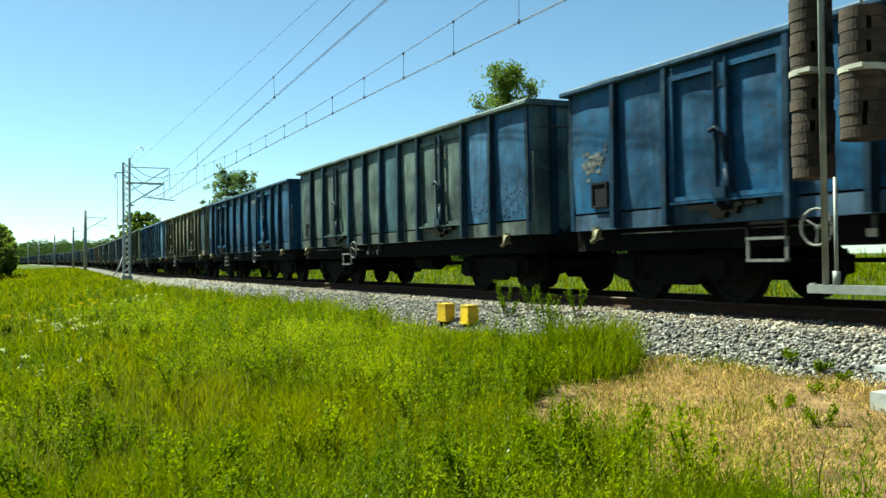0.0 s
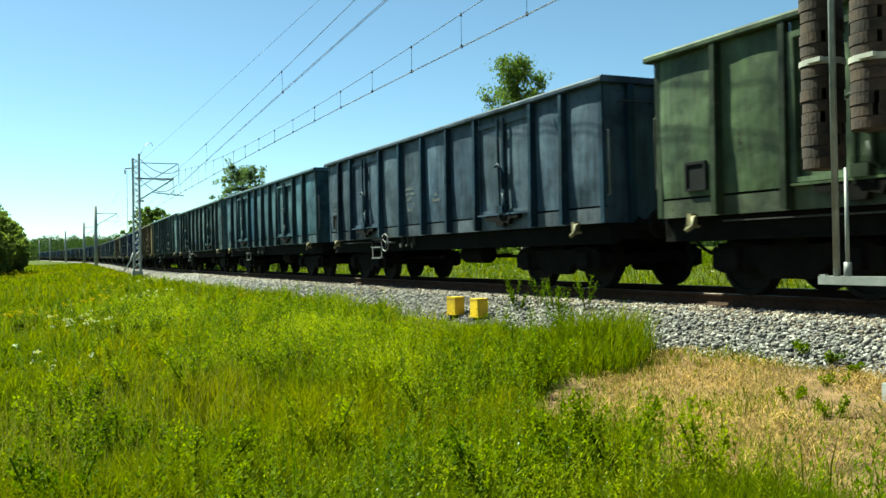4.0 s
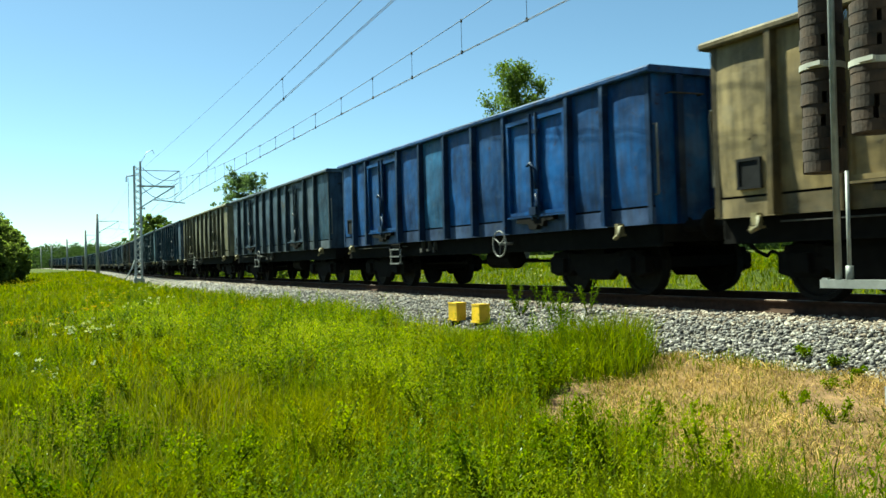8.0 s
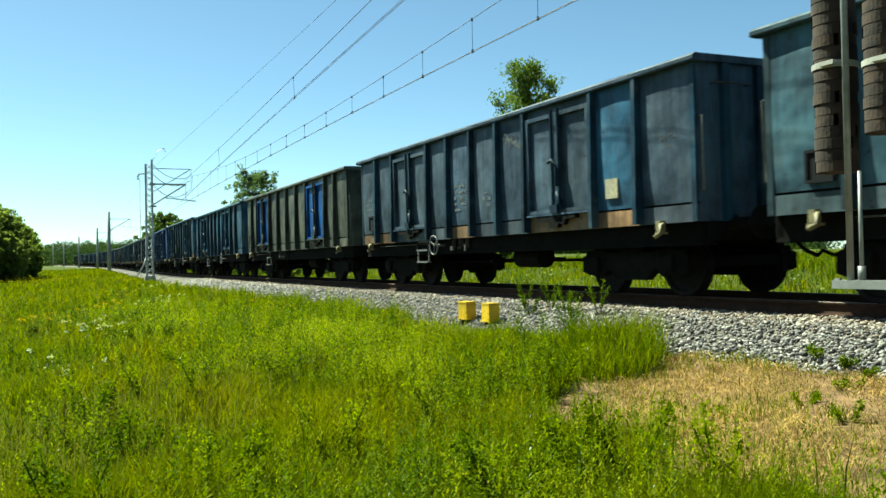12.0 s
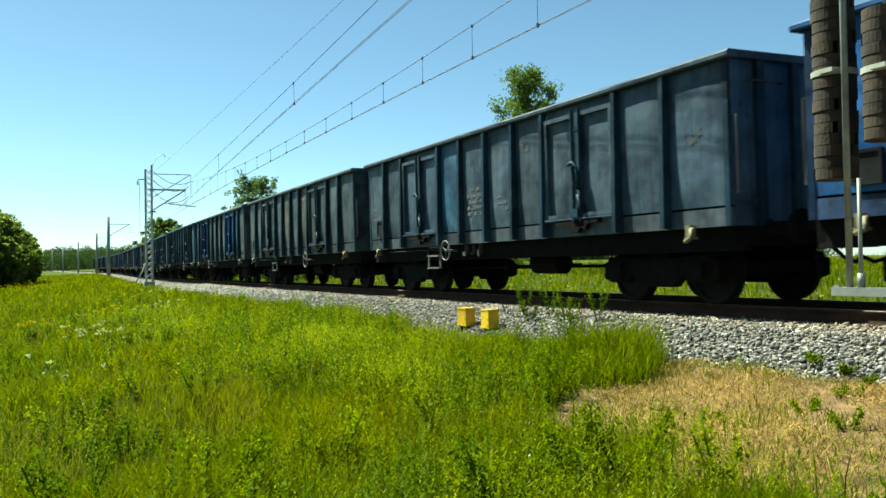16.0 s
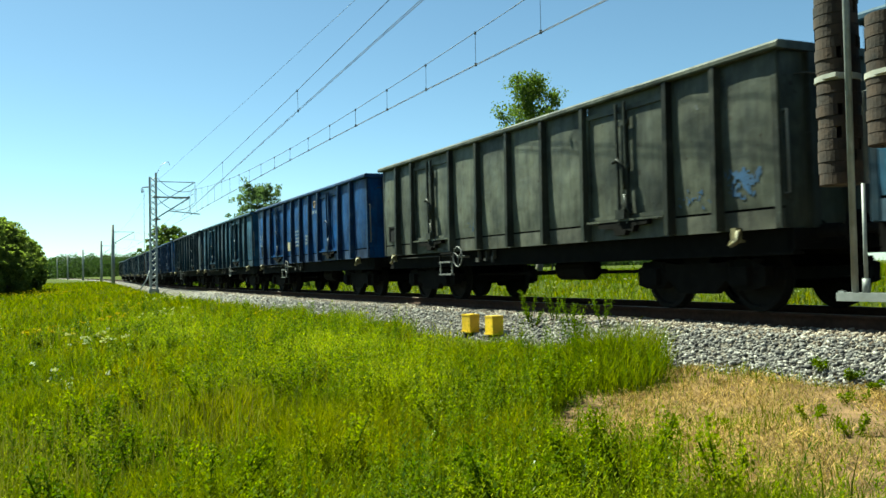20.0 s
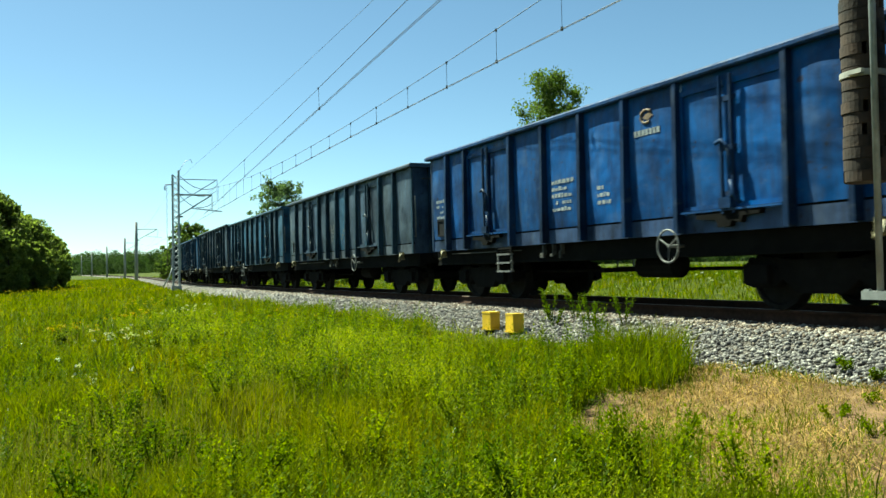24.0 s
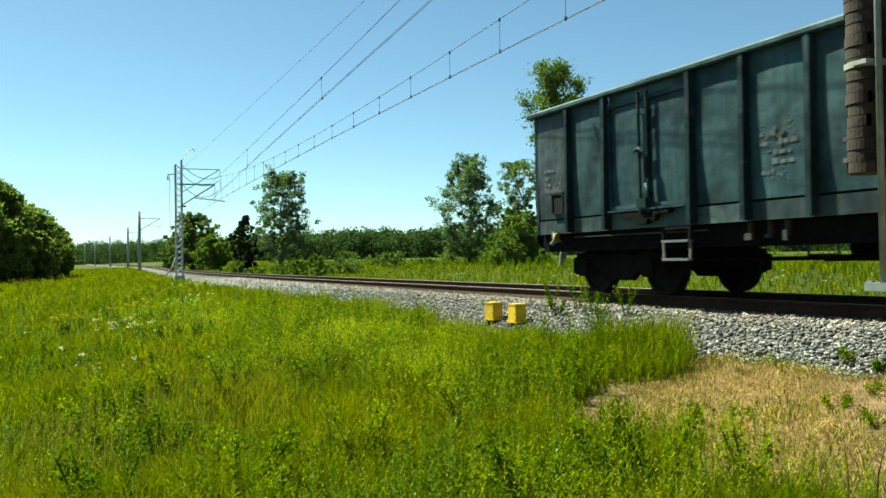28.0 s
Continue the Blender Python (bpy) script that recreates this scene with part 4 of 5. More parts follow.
# ---- catenary masts and wires ----
def lattice_mast(s, off, height, wide=0.34, base_z=-0.35, brace=True):
    """Two steel channels laced together on a concrete foot."""
    t = empty("catenary_mast", Matrix.Translation(beside(s, off, 0)) @ Matrix.Rotation(track(s)[3], 4, "Z"))
    for sx in (-1, 1):
        bm = bm_new()
        y = sx * wide / 2
        box(bm, -0.07, 0.07, y - 0.07, y + 0.07, base_z, height - 0.35 * (sx < 0))
        part("chord", bm, MAST, t)
    z = base_z + 0.3
    up = 1
    while z < height - 0.5:
        for x, way in ((-0.06, up), (0.06, -up)):
            bm = bm_new()
            rod(bm, (x, -way * wide / 2, z), (x, way * wide / 2, z + 0.42), 0.032, seg=5)
            part("lacing_bar", bm, MAST, t)
        z += 0.42
        up = -up
    if brace:
        bm = bm_new()
        bent(bm, [(0, -0.95, base_z), (0, -0.5, base_z + 0.75), (0, -wide / 2, base_z + 1.5)], 0.05)
        part("stay_foot", bm, MAST, t)
    bm = bm_new()
    foot = base_z + 0.06 if brace else base_z - 0.19
    box(bm, -0.25, 0.25, -wide / 2 - 0.15, wide / 2 + 0.15, base_z - 0.6, foot)
    part("foundation", bm, CONCRETE, t)
    if not brace:
        bm = bm_new()
        box(bm, -0.22, 0.24, -wide / 2 - 0.13, wide / 2 + 0.13, base_z - 0.02, base_z + 0.025)
        for dx in (-0.14, 0.16):
            for dy in (-0.2, 0.2):
                rod(bm, (dx, dy, foot), (dx, dy, base_z + 0.06), 0.018, seg=6)
        part("base_plate", bm, MAST, t, "pale steel base plate on bolts")
    return t


def cantilever(t, reach, z, double=False):
    """Swivel arms holding the wires over the track, with brown insulators."""
    for k, x in enumerate((-0.3, 0.3) if double else (0.0,)):
        bm = bm_new()
        rod(bm, (x * 0.6, 0, z + 1.35), (x, reach, z + 1.35), 0.045, seg=6)
        rod(bm, (x * 0.6, 0, z - 0.35), (x, reach, z + 1.35), 0.05, seg=6)
        rod(bm, (x, reach * 0.45, z + 0.35), (x, reach + 0.75, z + 0.12), 0.022, seg=6)
        rod(bm, (x, reach, z + 1.35), (x, reach + 0.02, z + 0.2), 0.014, seg=5)
        part("cantilever_arm", bm, MAST, t)
        bm = bm_new()
        for zz in (z + 1.35, z - 0.28):
            for i in range(5):
                lathe(bm, [(0.03, 0), (0.075, 0.02), (0.03, 0.045)], "y", (x * 0.6, 0.22 + 0.06 * i, zz), 8)
        part("insulator", bm, INSUL, t, "brown ribbed insulator")


def wire(name, pts, r, label, droppers=()):
    bm = bm_new()
    bent(bm, pts, r, 5)
    ob = made(name, bm, WIRE)
    for a, b in droppers:
        bm = bm_new()
        rod(bm, a, b, 0.006, seg=4)
        rod(bm, b + Vector((0, 0, -0.03)), b + Vector((0, 0, 0.05)), 0.028, seg=5)
        rod(bm, a + Vector((0, 0, -0.05)), a + Vector((0, 0, 0.02)), 0.026, seg=5)
        part("dropper", bm, WIRE, ob)
    return tagged(ob, label, "wire", "overhead wires")


def pole_mast(s, off, height):
    """A tapered spun-concrete pole with a foot."""
    t = empty("catenary_pole", Matrix.Translation(beside(s, off, 0)) @ Matrix.Rotation(track(s)[3], 4, "Z"))
    bm = bm_new()
    rod(bm, (0, 0, -1.0), (0, 0, height), 0.27, 0.20, 12)
    part("pole", bm, POLE, t)
    bm = bm_new()
    lathe(bm, [(0.16, height - 0.9), (0.2, height - 0.88), (0.2, height - 0.8), (0.16, height - 0.78)], "z", (0, 0, 0), 12)
    part("collar", bm, MAST, t)
    return t


MAST_S = (-66.0, -132.0, -196.0, -262.0, -330.0, -400.0)
m1 = lattice_mast(MAST_S[0], -2.6, 8.4, 0.44, -0.2)
cantilever(m1, 2.6, 5.25, True)
tagged(m1, "grey lattice steel catenary mast with swivel arms", "catenary mast", "masts along the railway")
bm = bm_new()
bent(bm, [(0, 0.25, 8.3), (0, 0.7, 9.1), (0, 1.1, 9.25), (0, 1.2, 9.0)], 0.025)
part("bird_guard", bm, GALV, m1)
for k, (z0, z1, drop) in enumerate(((8.0, 7.2, 0.5), (7.3, 6.9, 0.6), (6.5, 6.2, 0.7))):
    bm = bm_new()
    bent(bm, [(0.1 * k, 0.3 + 2.6 * u, z0 + (z1 - z0) * u - 4 * drop * u * (1 - u)) for u in np.linspace(0, 1, 9)], 0.022, 5)
    part("jumper_cable", bm, WIRE, m1)
bm = bm_new()
rod(bm, (0, 0.25, 7.75), (0, 3.0, 7.75), 0.03, seg=6)
rod(bm, (0, 3.0, 7.75), (0, 3.0, 6.2), 0.02, seg=6)
rod(bm, (0, 0.25, 6.0), (0, 2.9, 7.7), 0.032, seg=6)
part("upper_arm", bm, GALV, m1)
bm = bm_new()
for i in range(4):
    lathe(bm, [(0.04, 0), (0.1, 0.03), (0.04, 0.06)], "z", (0, -0.75, 6.9 + 0.09 * i), 8)
rod(bm, (0, -0.75, 7.3), (0, -0.2, 7.35), 0.04)
rod(bm, (0, -0.62, -0.2), (0, -0.62, 7.2), 0.016, seg=5)
part("earthing_bracket", bm, INSUL, m1)
for i, s in enumerate(MAST_S[1:]):
    m = pole_mast(s, -3.5 if i == 0 else -2.9, 8.3)
    cantilever(m, 2.9, 5.9)
    tagged(m, "distant grey concrete catenary pole with one arm", "catenary mast", "masts along the railway")

LINE_S = np.linspace(-400, 34, 435)


def zigzag(s):
    return 0.25 * math.cos(math.pi * (s + 66) / 66)


def contact_z(s):
    return 5.43


def carrier_z(s):
    return 5.91 + 0.0012 * (((s + 66) % 66) - 33) ** 2


hung = [(beside(s, zigzag(s), carrier_z(s)), beside(s, zigzag(s), contact_z(s))) for s in np.arange(-64, 20, 2.9)]
for dy in (-0.02, 0.02):
    wire("contact_wire", [beside(s, zigzag(s) + dy, contact_z(s)) for s in LINE_S[::2]], 0.0075, "dark overhead contact wire above the track", hung if dy > 0 else ())
wire("carrier_wire", [beside(s, zigzag(s), carrier_z(s)) for s in LINE_S[::2]], 0.009, "dark sagging carrier wire above the contact wire")
# the tensioned pair that leaves the track for the anchor mast
a0, a1 = Vector((-66, 10.75, 5.15)), Vector((-4.5, 6.37, 6.1))
b0, b1 = Vector((-66, 10.75, 6.5)), Vector((-4.5, 6.37, 6.8))
for dy in (-0.025, 0.025):
    tp = [a0.lerp(a1, u) + Vector((0, dy, 0.35 * u * (1 - u))) for u in np.linspace(0, 1, 40)]
    tq = [b0.lerp(b1, u) + Vector((0, 0, -0.8 * u * (1 - u))) for u in np.linspace(0, 1, 40)]
    wire("anchor_wire", tp, 0.0075, "dark tensioned wire leading to the anchor mast", [(tq[i], tp[i]) for i in (14, 25, 33)] if dy > 0 else ())
wire("anchor_wire", tq, 0.009, "dark tensioned wire leading to the anchor mast")
wire("feeder_wire", [beside(s, -2.75, 6.86 + 0.0005 * (((s + 66) % 66) - 33) ** 2) for s in LINE_S[::2]], 0.005, "thin dark feeder wire along the masts")

# ---- balance weights beside the track ----
am = lattice_mast(-4.35, -2.95, 8.6, 0.42, -0.32, False)
tagged(am, "grey lattice anchor mast for balance weights", "catenary mast", "masts along the railway")


def weight_stack(x, y, z0, z1, strap):
    t = empty("balance_weight", pose(x, y, z0))
    rng2 = random.Random(int(z0 * 100))
    z = 0.0
    r = 0.19
    while z < z1 - z0 - 0.05:
        bm = bm_new()
        hgt = 0.103
        dx, dy = rng2.uniform(-0.006, 0.006), rng2.uniform(-0.006, 0.006)
        ring = [(math.cos(q) * r, math.sin(q) * r) for q in np.linspace(-1.57 + 0.11, 4.71 - 0.11, 30)]
        ring += [(-0.02, -0.03), (0.02, -0.03)]
        prism(bm, ring, "z", 0.004, hgt - 0.004)
        prism(bm, [(x * 0.975, y * 0.975) for x, y in ring], "z", 0, hgt)
        ob = part("iron_disc", bm, IRON, t)
        ob.matrix_basis = pose(dx, dy, z, 0, 0, rng2.choice((-70, -50, 40, 90)) + rng2.uniform(-15, 15))
        z += 0.1045
    bm = bm_new()
    lathe(bm, [(r + 0.004, strap - z0), (r + 0.013, strap - z0 + 0.004), (r + 0.013, strap - z0 + 0.056), (r + 0.004, strap - z0 + 0.06)], "z", (0, 0, 0), 28)
    box(bm, 0.02, 0.17, -r - 0.05, -r - 0.005, strap - z0 + 0.01, strap - z0 + 0.05)
    part("strap", bm, STRAP, t, "pale steel guide strap")
    bm = bm_new()
    rod(bm, (0, 0, z), (0, 0, 7.2 - z0), 0.014, seg=6)
    part("hanging_rod", bm, GALV, t)
    return tagged(t, "stack of rusty cast iron balance weights with a pale strap", "balance weight", "balance weights")


weight_stack(-5.525, 6.817, 1.32, 4.0, 2.27)
weight_stack(-4.995, 6.817, 1.62, 2.80, 2.20)
guide = empty("weight_guide", pose(-5.262, 6.670, 0.30))
bm = bm_new()
rod(bm, (-0.02, -0.02, 0.02), (-0.02, -0.02, 6.0), 0.03, seg=12)
part("guide_tube", bm, GALV, guide, "grey galvanised guide tube")
bm = bm_new()
rod(bm, (0.08, 0.0, 0.02), (0.08, 0.0, 1.0), 0.018, seg=8)
rod(bm, (0.08, 0.0, 0.02), (0.08, 0.0, 0.16), 0.034, seg=8)
part("guide_rod", bm, GALV, guide)
bm = bm_new()
box(bm, -0.18, 0.75, -0.07, 0.09, 0.0, 0.035)
box(bm, -0.18, 0.75, -0.07, -0.06, -0.04, 0.0)
box(bm, -0.2, -0.14, -0.02, 0.02, -0.03, 0.05)
part("bracket_plate", bm, GALV, guide, "flat galvanised bracket plate")
tagged(guide, "galvanised guide tube for balance weights on a bracket", "guide tube")


# ---- two yellow track-side boxes ----
def yellow_box(x, y, rz):
    z = -0.52
    t = empty("trackside_box", pose(x, y, z, 0, 0, rz))
    bm = bm_new()
    prism(bm, [(-0.128, 0.05), (0.128, 0.05), (0.122, 0.32), (-0.122, 0.32)], "y", -0.108, 0.108)
    part("housing", bm, YELLOW, t)
    bm = bm_new()
    prism(bm, [(-0.130, 0.322), (0.130, 0.322), (0.124, 0.350), (-0.124, 0.350)], "y", -0.114, 0.114)
    part("lid", bm, YELLOW, t)
    bm = bm_new()
    box(bm, -0.145, 0.145, -0.122, 0.122, 0.025, 0.048)
    part("flange", bm, YELLOW, t)
    bm = bm_new()
    box(bm, -0.08, 0.08, -0.07, 0.07, -0.25, 0.02)
    part("stand", bm, UNDER, t)
    return tagged(t, "yellow metal trackside box on short legs in ballast", "trackside box", "yellow boxes by the track")


yellow_box(-13.95, 7.36, 8)
yellow_box(-13.08, 7.36, 2)


# ---- trees ----
def leaf_cloud(centres, radii, count, size, rng3, flat=0.8):
    """Rhombic leaves scattered round centres; arrays for soup()."""
    idx = rng3.integers(0, len(centres), count)
    d = np.clip(rng3.normal(size=(count, 3)), -1.6, 1.6)
    p = centres[idx] + d * (radii[idx] * 0.62)[:, None] * np.array([1, 1, flat])
    a = rng3.normal(size=(count, 3))
    a /= np.linalg.norm(a, axis=1)[:, None]
    b = np.cross(a, rng3.normal(size=(count, 3)))
    b /= np.linalg.norm(b, axis=1)[:, None]
    s = size * rng3.uniform(0.6, 1.4, count)[:, None]
    v = np.stack([p - a * s, p + b * s * 0.55, p + a * s, p - b * s * 0.55], 1).reshape(-1, 3)
    f = np.arange(4 * count).reshape(-1, 4)
    return v, f


def tree(x, y, height, width, leaf, count, size, seed, label, low=0.25, name="tree", taper=0.6, limbs=16, sparse=1.0):
    rng3 = np.random.default_rng(seed)
    z0 = float(ground_z(x, y)) - 0.15
    t = empty(name, pose(x, y, z0))
    bm = bm_new()
    pts = [Vector((0, 0, 0))]
    n = 7
    for i in range(1, n + 1):
        pts.append(Vector((rng3.normal() * 0.02 * height, rng3.normal() * 0.02 * height, height * 0.93 * i / n)))
    r0 = 0.014 * height + 0.05
    for i in range(n):
        rod(bm, pts[i], pts[i + 1], r0 * (1 - i / n * 0.9), r0 * (1 - (i + 1) / n * 0.9), 8, caps=False)
    part("trunk", bm, BARK, t)
    centres, radii = [], []
    bm = bm_new()
    for i in range(limbs):
        u = low + (0.97 - low) * (i + 0.5) / limbs
        h = u * height
        k = min(n - 1, int(u / 0.93 * n))
        base = pts[k].lerp(pts[min(n, k + 1)], min(1.0, (u / 0.93 * n) - k))
        v = (u - low) / (1 - low)
        spread = width / 2 * (math.sin(math.pi * min(1, 0.18 + v * 0.82)) ** taper) * rng3.uniform(0.65, 1.15)
        a = 2.4 * i + rng3.uniform(-0.5, 0.5)
        tip = base + Vector((math.cos(a) * spread, math.sin(a) * spread, 0.05 * height + 0.3 * spread))
        midp = base.lerp(tip, 0.5) + Vector((0, 0, -0.04 * height * rng3.uniform(0, 1)))
        rl = r0 * 0.35 * (1 - v * 0.7)
        rod(bm, base, midp, rl, rl * 0.6, 5, caps=False)
        rod(bm, midp, tip, rl * 0.6, rl * 0.15, 5, caps=False)
        for q in (0.35, 0.5, 0.62, 0.74, 0.84, 0.92, 1.0, 1.05):
            c = base.lerp(tip, q) + Vector(rng3.normal(size=3) * 0.19 * spread)
            centres.append(c)
            radii.append(max(0.22 * spread, 0.05 * height) * sparse * rng3.uniform(0.3, 0.85))
    centres.append(pts[-1])
    radii.append(0.06 * height)
    part("branching", bm, BARK, t)
    v, f = leaf_cloud(np.array([tuple(c) for c in centres]), np.array(radii), count, size, rng3)
    soup("crown", v, f, leaf, t)
    return tagged(t, label, "tree" if name == "tree" else name)


def place(az, dist):
    """A place by its bearing from +y towards -x, in degrees, and its distance."""
    return -dist * math.sin(radians(az)), dist * math.cos(radians(az))


def far_side(az, dist, height, width, leaf, count, size, seed, label, **more):
    x, y = place(az, dist)
    return tree(x, y, height, width, leaf, count, size, seed, label, **more)


far_side(57.7, 44, 10.3, 3.7, LEAF, 18000, 0.072, 1, "tall light green aspen beyond the track", limbs=30, sparse=1.3)
far_side(63.7, 62, 7.7, 4.3, LEAF_PALE, 22000, 0.075, 2, "silvery green willow beyond the track", low=0.06, limbs=46, taper=0.4, sparse=0.95)
far_side(60.5, 58, 7.0, 2.9, LEAF_PALE, 9000, 0.075, 3, "light green birch with bare upper twigs beyond the track", low=0.03, sparse=0.9, limbs=30)
far_side(60.6, 57, 3.6, 3.6, LEAF_BRIGHT, 12000, 0.075, 31, "yellow-green shrub under a birch", low=0.03, sparse=1.0, limbs=26, name="bush")
far_side(76.1, 84, 9.2, 5.0, LEAF_PALE, 19000, 0.10, 4, "grey-green birch beside a dark spruce", low=0.1, limbs=46, taper=0.4, sparse=0.95)
far_side(78.4, 86, 5.9, 3.0, LEAF_DARK, 15000, 0.10, 5, "small dark green spruce beside a birch", low=0.03, taper=1.5, limbs=40, sparse=0.8)
far_side(81.6, 118, 7.6, 5.4, LEAF, 20000, 0.14, 6, "green broadleaf tree behind the mast", low=0.05, limbs=40, taper=0.45)
far_side(80.3, 112, 4.2, 4.8, LEAF_BRIGHT, 12000, 0.13, 7, "low green tree behind the mast", low=0.05, limbs=30)
far_side(82.6, 124, 5.6, 4.0, LEAF, 11000, 0.14, 8, "green broadleaf tree behind the mast", low=0.08, limbs=30)
brng = random.Random(5)
for i in range(22):
    az = brng.uniform(59, 80)
    far_side(az, brng.uniform(54, 92), brng.uniform(0.6, 1.7), brng.uniform(1.2, 2.8), (LEAF_BRIGHT, LEAF)[i % 3 == 0], 2600, 0.07, 40 + i, "low green bush in the meadow beyond the track", low=0.05, name="bush", limbs=14, sparse=1.1)
# the grove on the near side of the line
for i, (az, dist, hgt) in enumerate(((94.6, 88, 9.8), (93.4, 92, 9.5), (92.2, 94, 8.4), (91.2, 97, 7.4), (90.4, 100, 6.6), (89.8, 104, 5.6), (91.7, 104, 8.2), (92.8, 102, 9.4), (89.5, 106, 4.3), (90.7, 92, 4.7), (92.0, 88, 5.0))):
    far_side(az, dist, hgt, hgt * 0.64, LEAF_GROVE, 17000, 0.15, 60 + i, "dense green broadleaf tree of a roadside grove", low=0.03, limbs=40, sparse=1.2)


def far_wood():
    """A belt of wood along the horizon, hundreds of crowns."""
    rng3 = np.random.default_rng(9)
    c, r = [], []
    for k in range(1100):
        deg = rng3.uniform(40, 93)
        az = radians(deg)
        near = deg < 82.5
        dist = rng3.uniform(300, 380) if near else rng3.uniform(540, 610)
        x, y = -dist * math.sin(az), dist * math.cos(az)
        z = float(ground_z(x, y))
        h = rng3.uniform(7.0, 10.8) - max(0, (deg - 72) * 0.25) if near else rng3.uniform(10.8, 14.2)
        for j in range(6):
            c.append((x + rng3.normal() * 2.2, y + rng3.normal() * 2.2, z + h * (0.02 + 0.9 * j / 5)))
            r.append(3.0 - 1.4 * (j / 5))
    v, f = leaf_cloud(np.array(c), np.array(r), 340000, 0.45, rng3, 1.0)
    # the closed mass of the wood behind its edge
    for d0, d1, dist, high in ((40, 82.6, 352, 8.2), (82.4, 93.5, 585, 12.0)):
        deg = np.arange(d0, d1, 0.12)
        az = np.radians(deg)
        x, y = -dist * np.sin(az), dist * np.cos(az)
        z = ground_z(x, y)
        top = z + high + rng3.uniform(-0.7, 0.7, len(deg)) - (np.maximum(0, (deg - 72) * 0.25) if dist < 400 else 0)
        k = len(v) + 2 * np.arange(len(deg) - 1)
        v = np.concatenate([v, np.stack([np.stack([x, y, z - 1], -1), np.stack([x, y, top], -1)], 1).reshape(-1, 3)])
        f = np.concatenate([f, np.stack([k, k + 2, k + 3, k + 1], -1)])
    return tagged(soup("far_wood", v, f, LEAF_FAR), "dense green wood along the horizon", "forest", kind="stuff")


far_wood()


# ---- grass, weeds, straw, stones ----
def blades(x, y, height, width, rng3, lean=0.35):
    n = len(x)
    z = ground_z(x, y) - 0.02
    a = rng3.uniform(0, 2 * math.pi, n)
    b = rng3.uniform(0, 2 * math.pi, n)
    l = rng3.uniform(0.1, 1.0, n) * lean * height
    wx, wy = np.cos(a) * width / 2, np.sin(a) * width / 2
    lx, ly = np.cos(b) * l, np.sin(b) * l
    v = np.empty((n, 5, 3))
    v[:, 0] = np.stack([x - wx, y - wy, z], -1)
    v[:, 1] = np.stack([x + wx, y + wy, z], -1)
    v[:, 2] = np.stack([x - wx * 0.8 + lx * 0.35, y - wy * 0.8 + ly * 0.35, z + height * 0.6], -1)
    v[:, 3] = np.stack([x + wx * 0.8 + lx * 0.35, y + wy * 0.8 + ly * 0.35, z + height * 0.6], -1)
    v[:, 4] = np.stack([x + lx, y + ly, z + height * (1 - 0.15 * (l / np.maximum(height, 1e-3)))], -1)
    k = np.arange(n)[:, None] * 5
    f = np.concatenate([k + np.array([0, 1, 3]), k + np.array([0, 3, 2]), k + np.array([2, 3, 4])])
    return v.reshape(-1, 3), f


def wave(x, y, k, p):
    return np.sin(k * x + p) * np.sin(k * 1.3 * y + 2 * p) + 0.6 * np.sin(2.3 * k * (x + y) + p)


DRY = ((-7.7, 7.2), (-7.75, 6.5), (-7.5, 5.9), (-7.35, 5.4), (-7.3, 5.0), (-6.4, 4.35), (-5.3, 3.85), (-4.9, 4.2), (-4.2, 3.95), (-3.7, 3.8), (-3.2, 3.9), (-1.5, 3.3), (-1.5, 8.0), (-6.2, 8.0))


def dry_share(x, y):
    """1 inside the patch of dead straw, 0 outside, with a ragged border."""
    x2, y2 = x + 0.25 * np.sin(3.1 * y + x), y + 0.25 * np.sin(2.7 * x)
    inside = np.zeros(np.shape(x), bool)
    for (ax, ay), (bx, by) in zip(DRY, DRY[1:] + DRY[:1]):
        cross = ((ay > y2) != (by > y2)) & (x2 < (bx - ax) * (y2 - ay) / (by - ay + 1e-12) + ax)
        inside ^= cross
    return inside


def by_boxes(x, y):
    """The trodden grass in front of the yellow boxes."""
    return ((x + 12.7) / 1.7) ** 2 + ((y - 6.55) / 0.95) ** 2 < 1


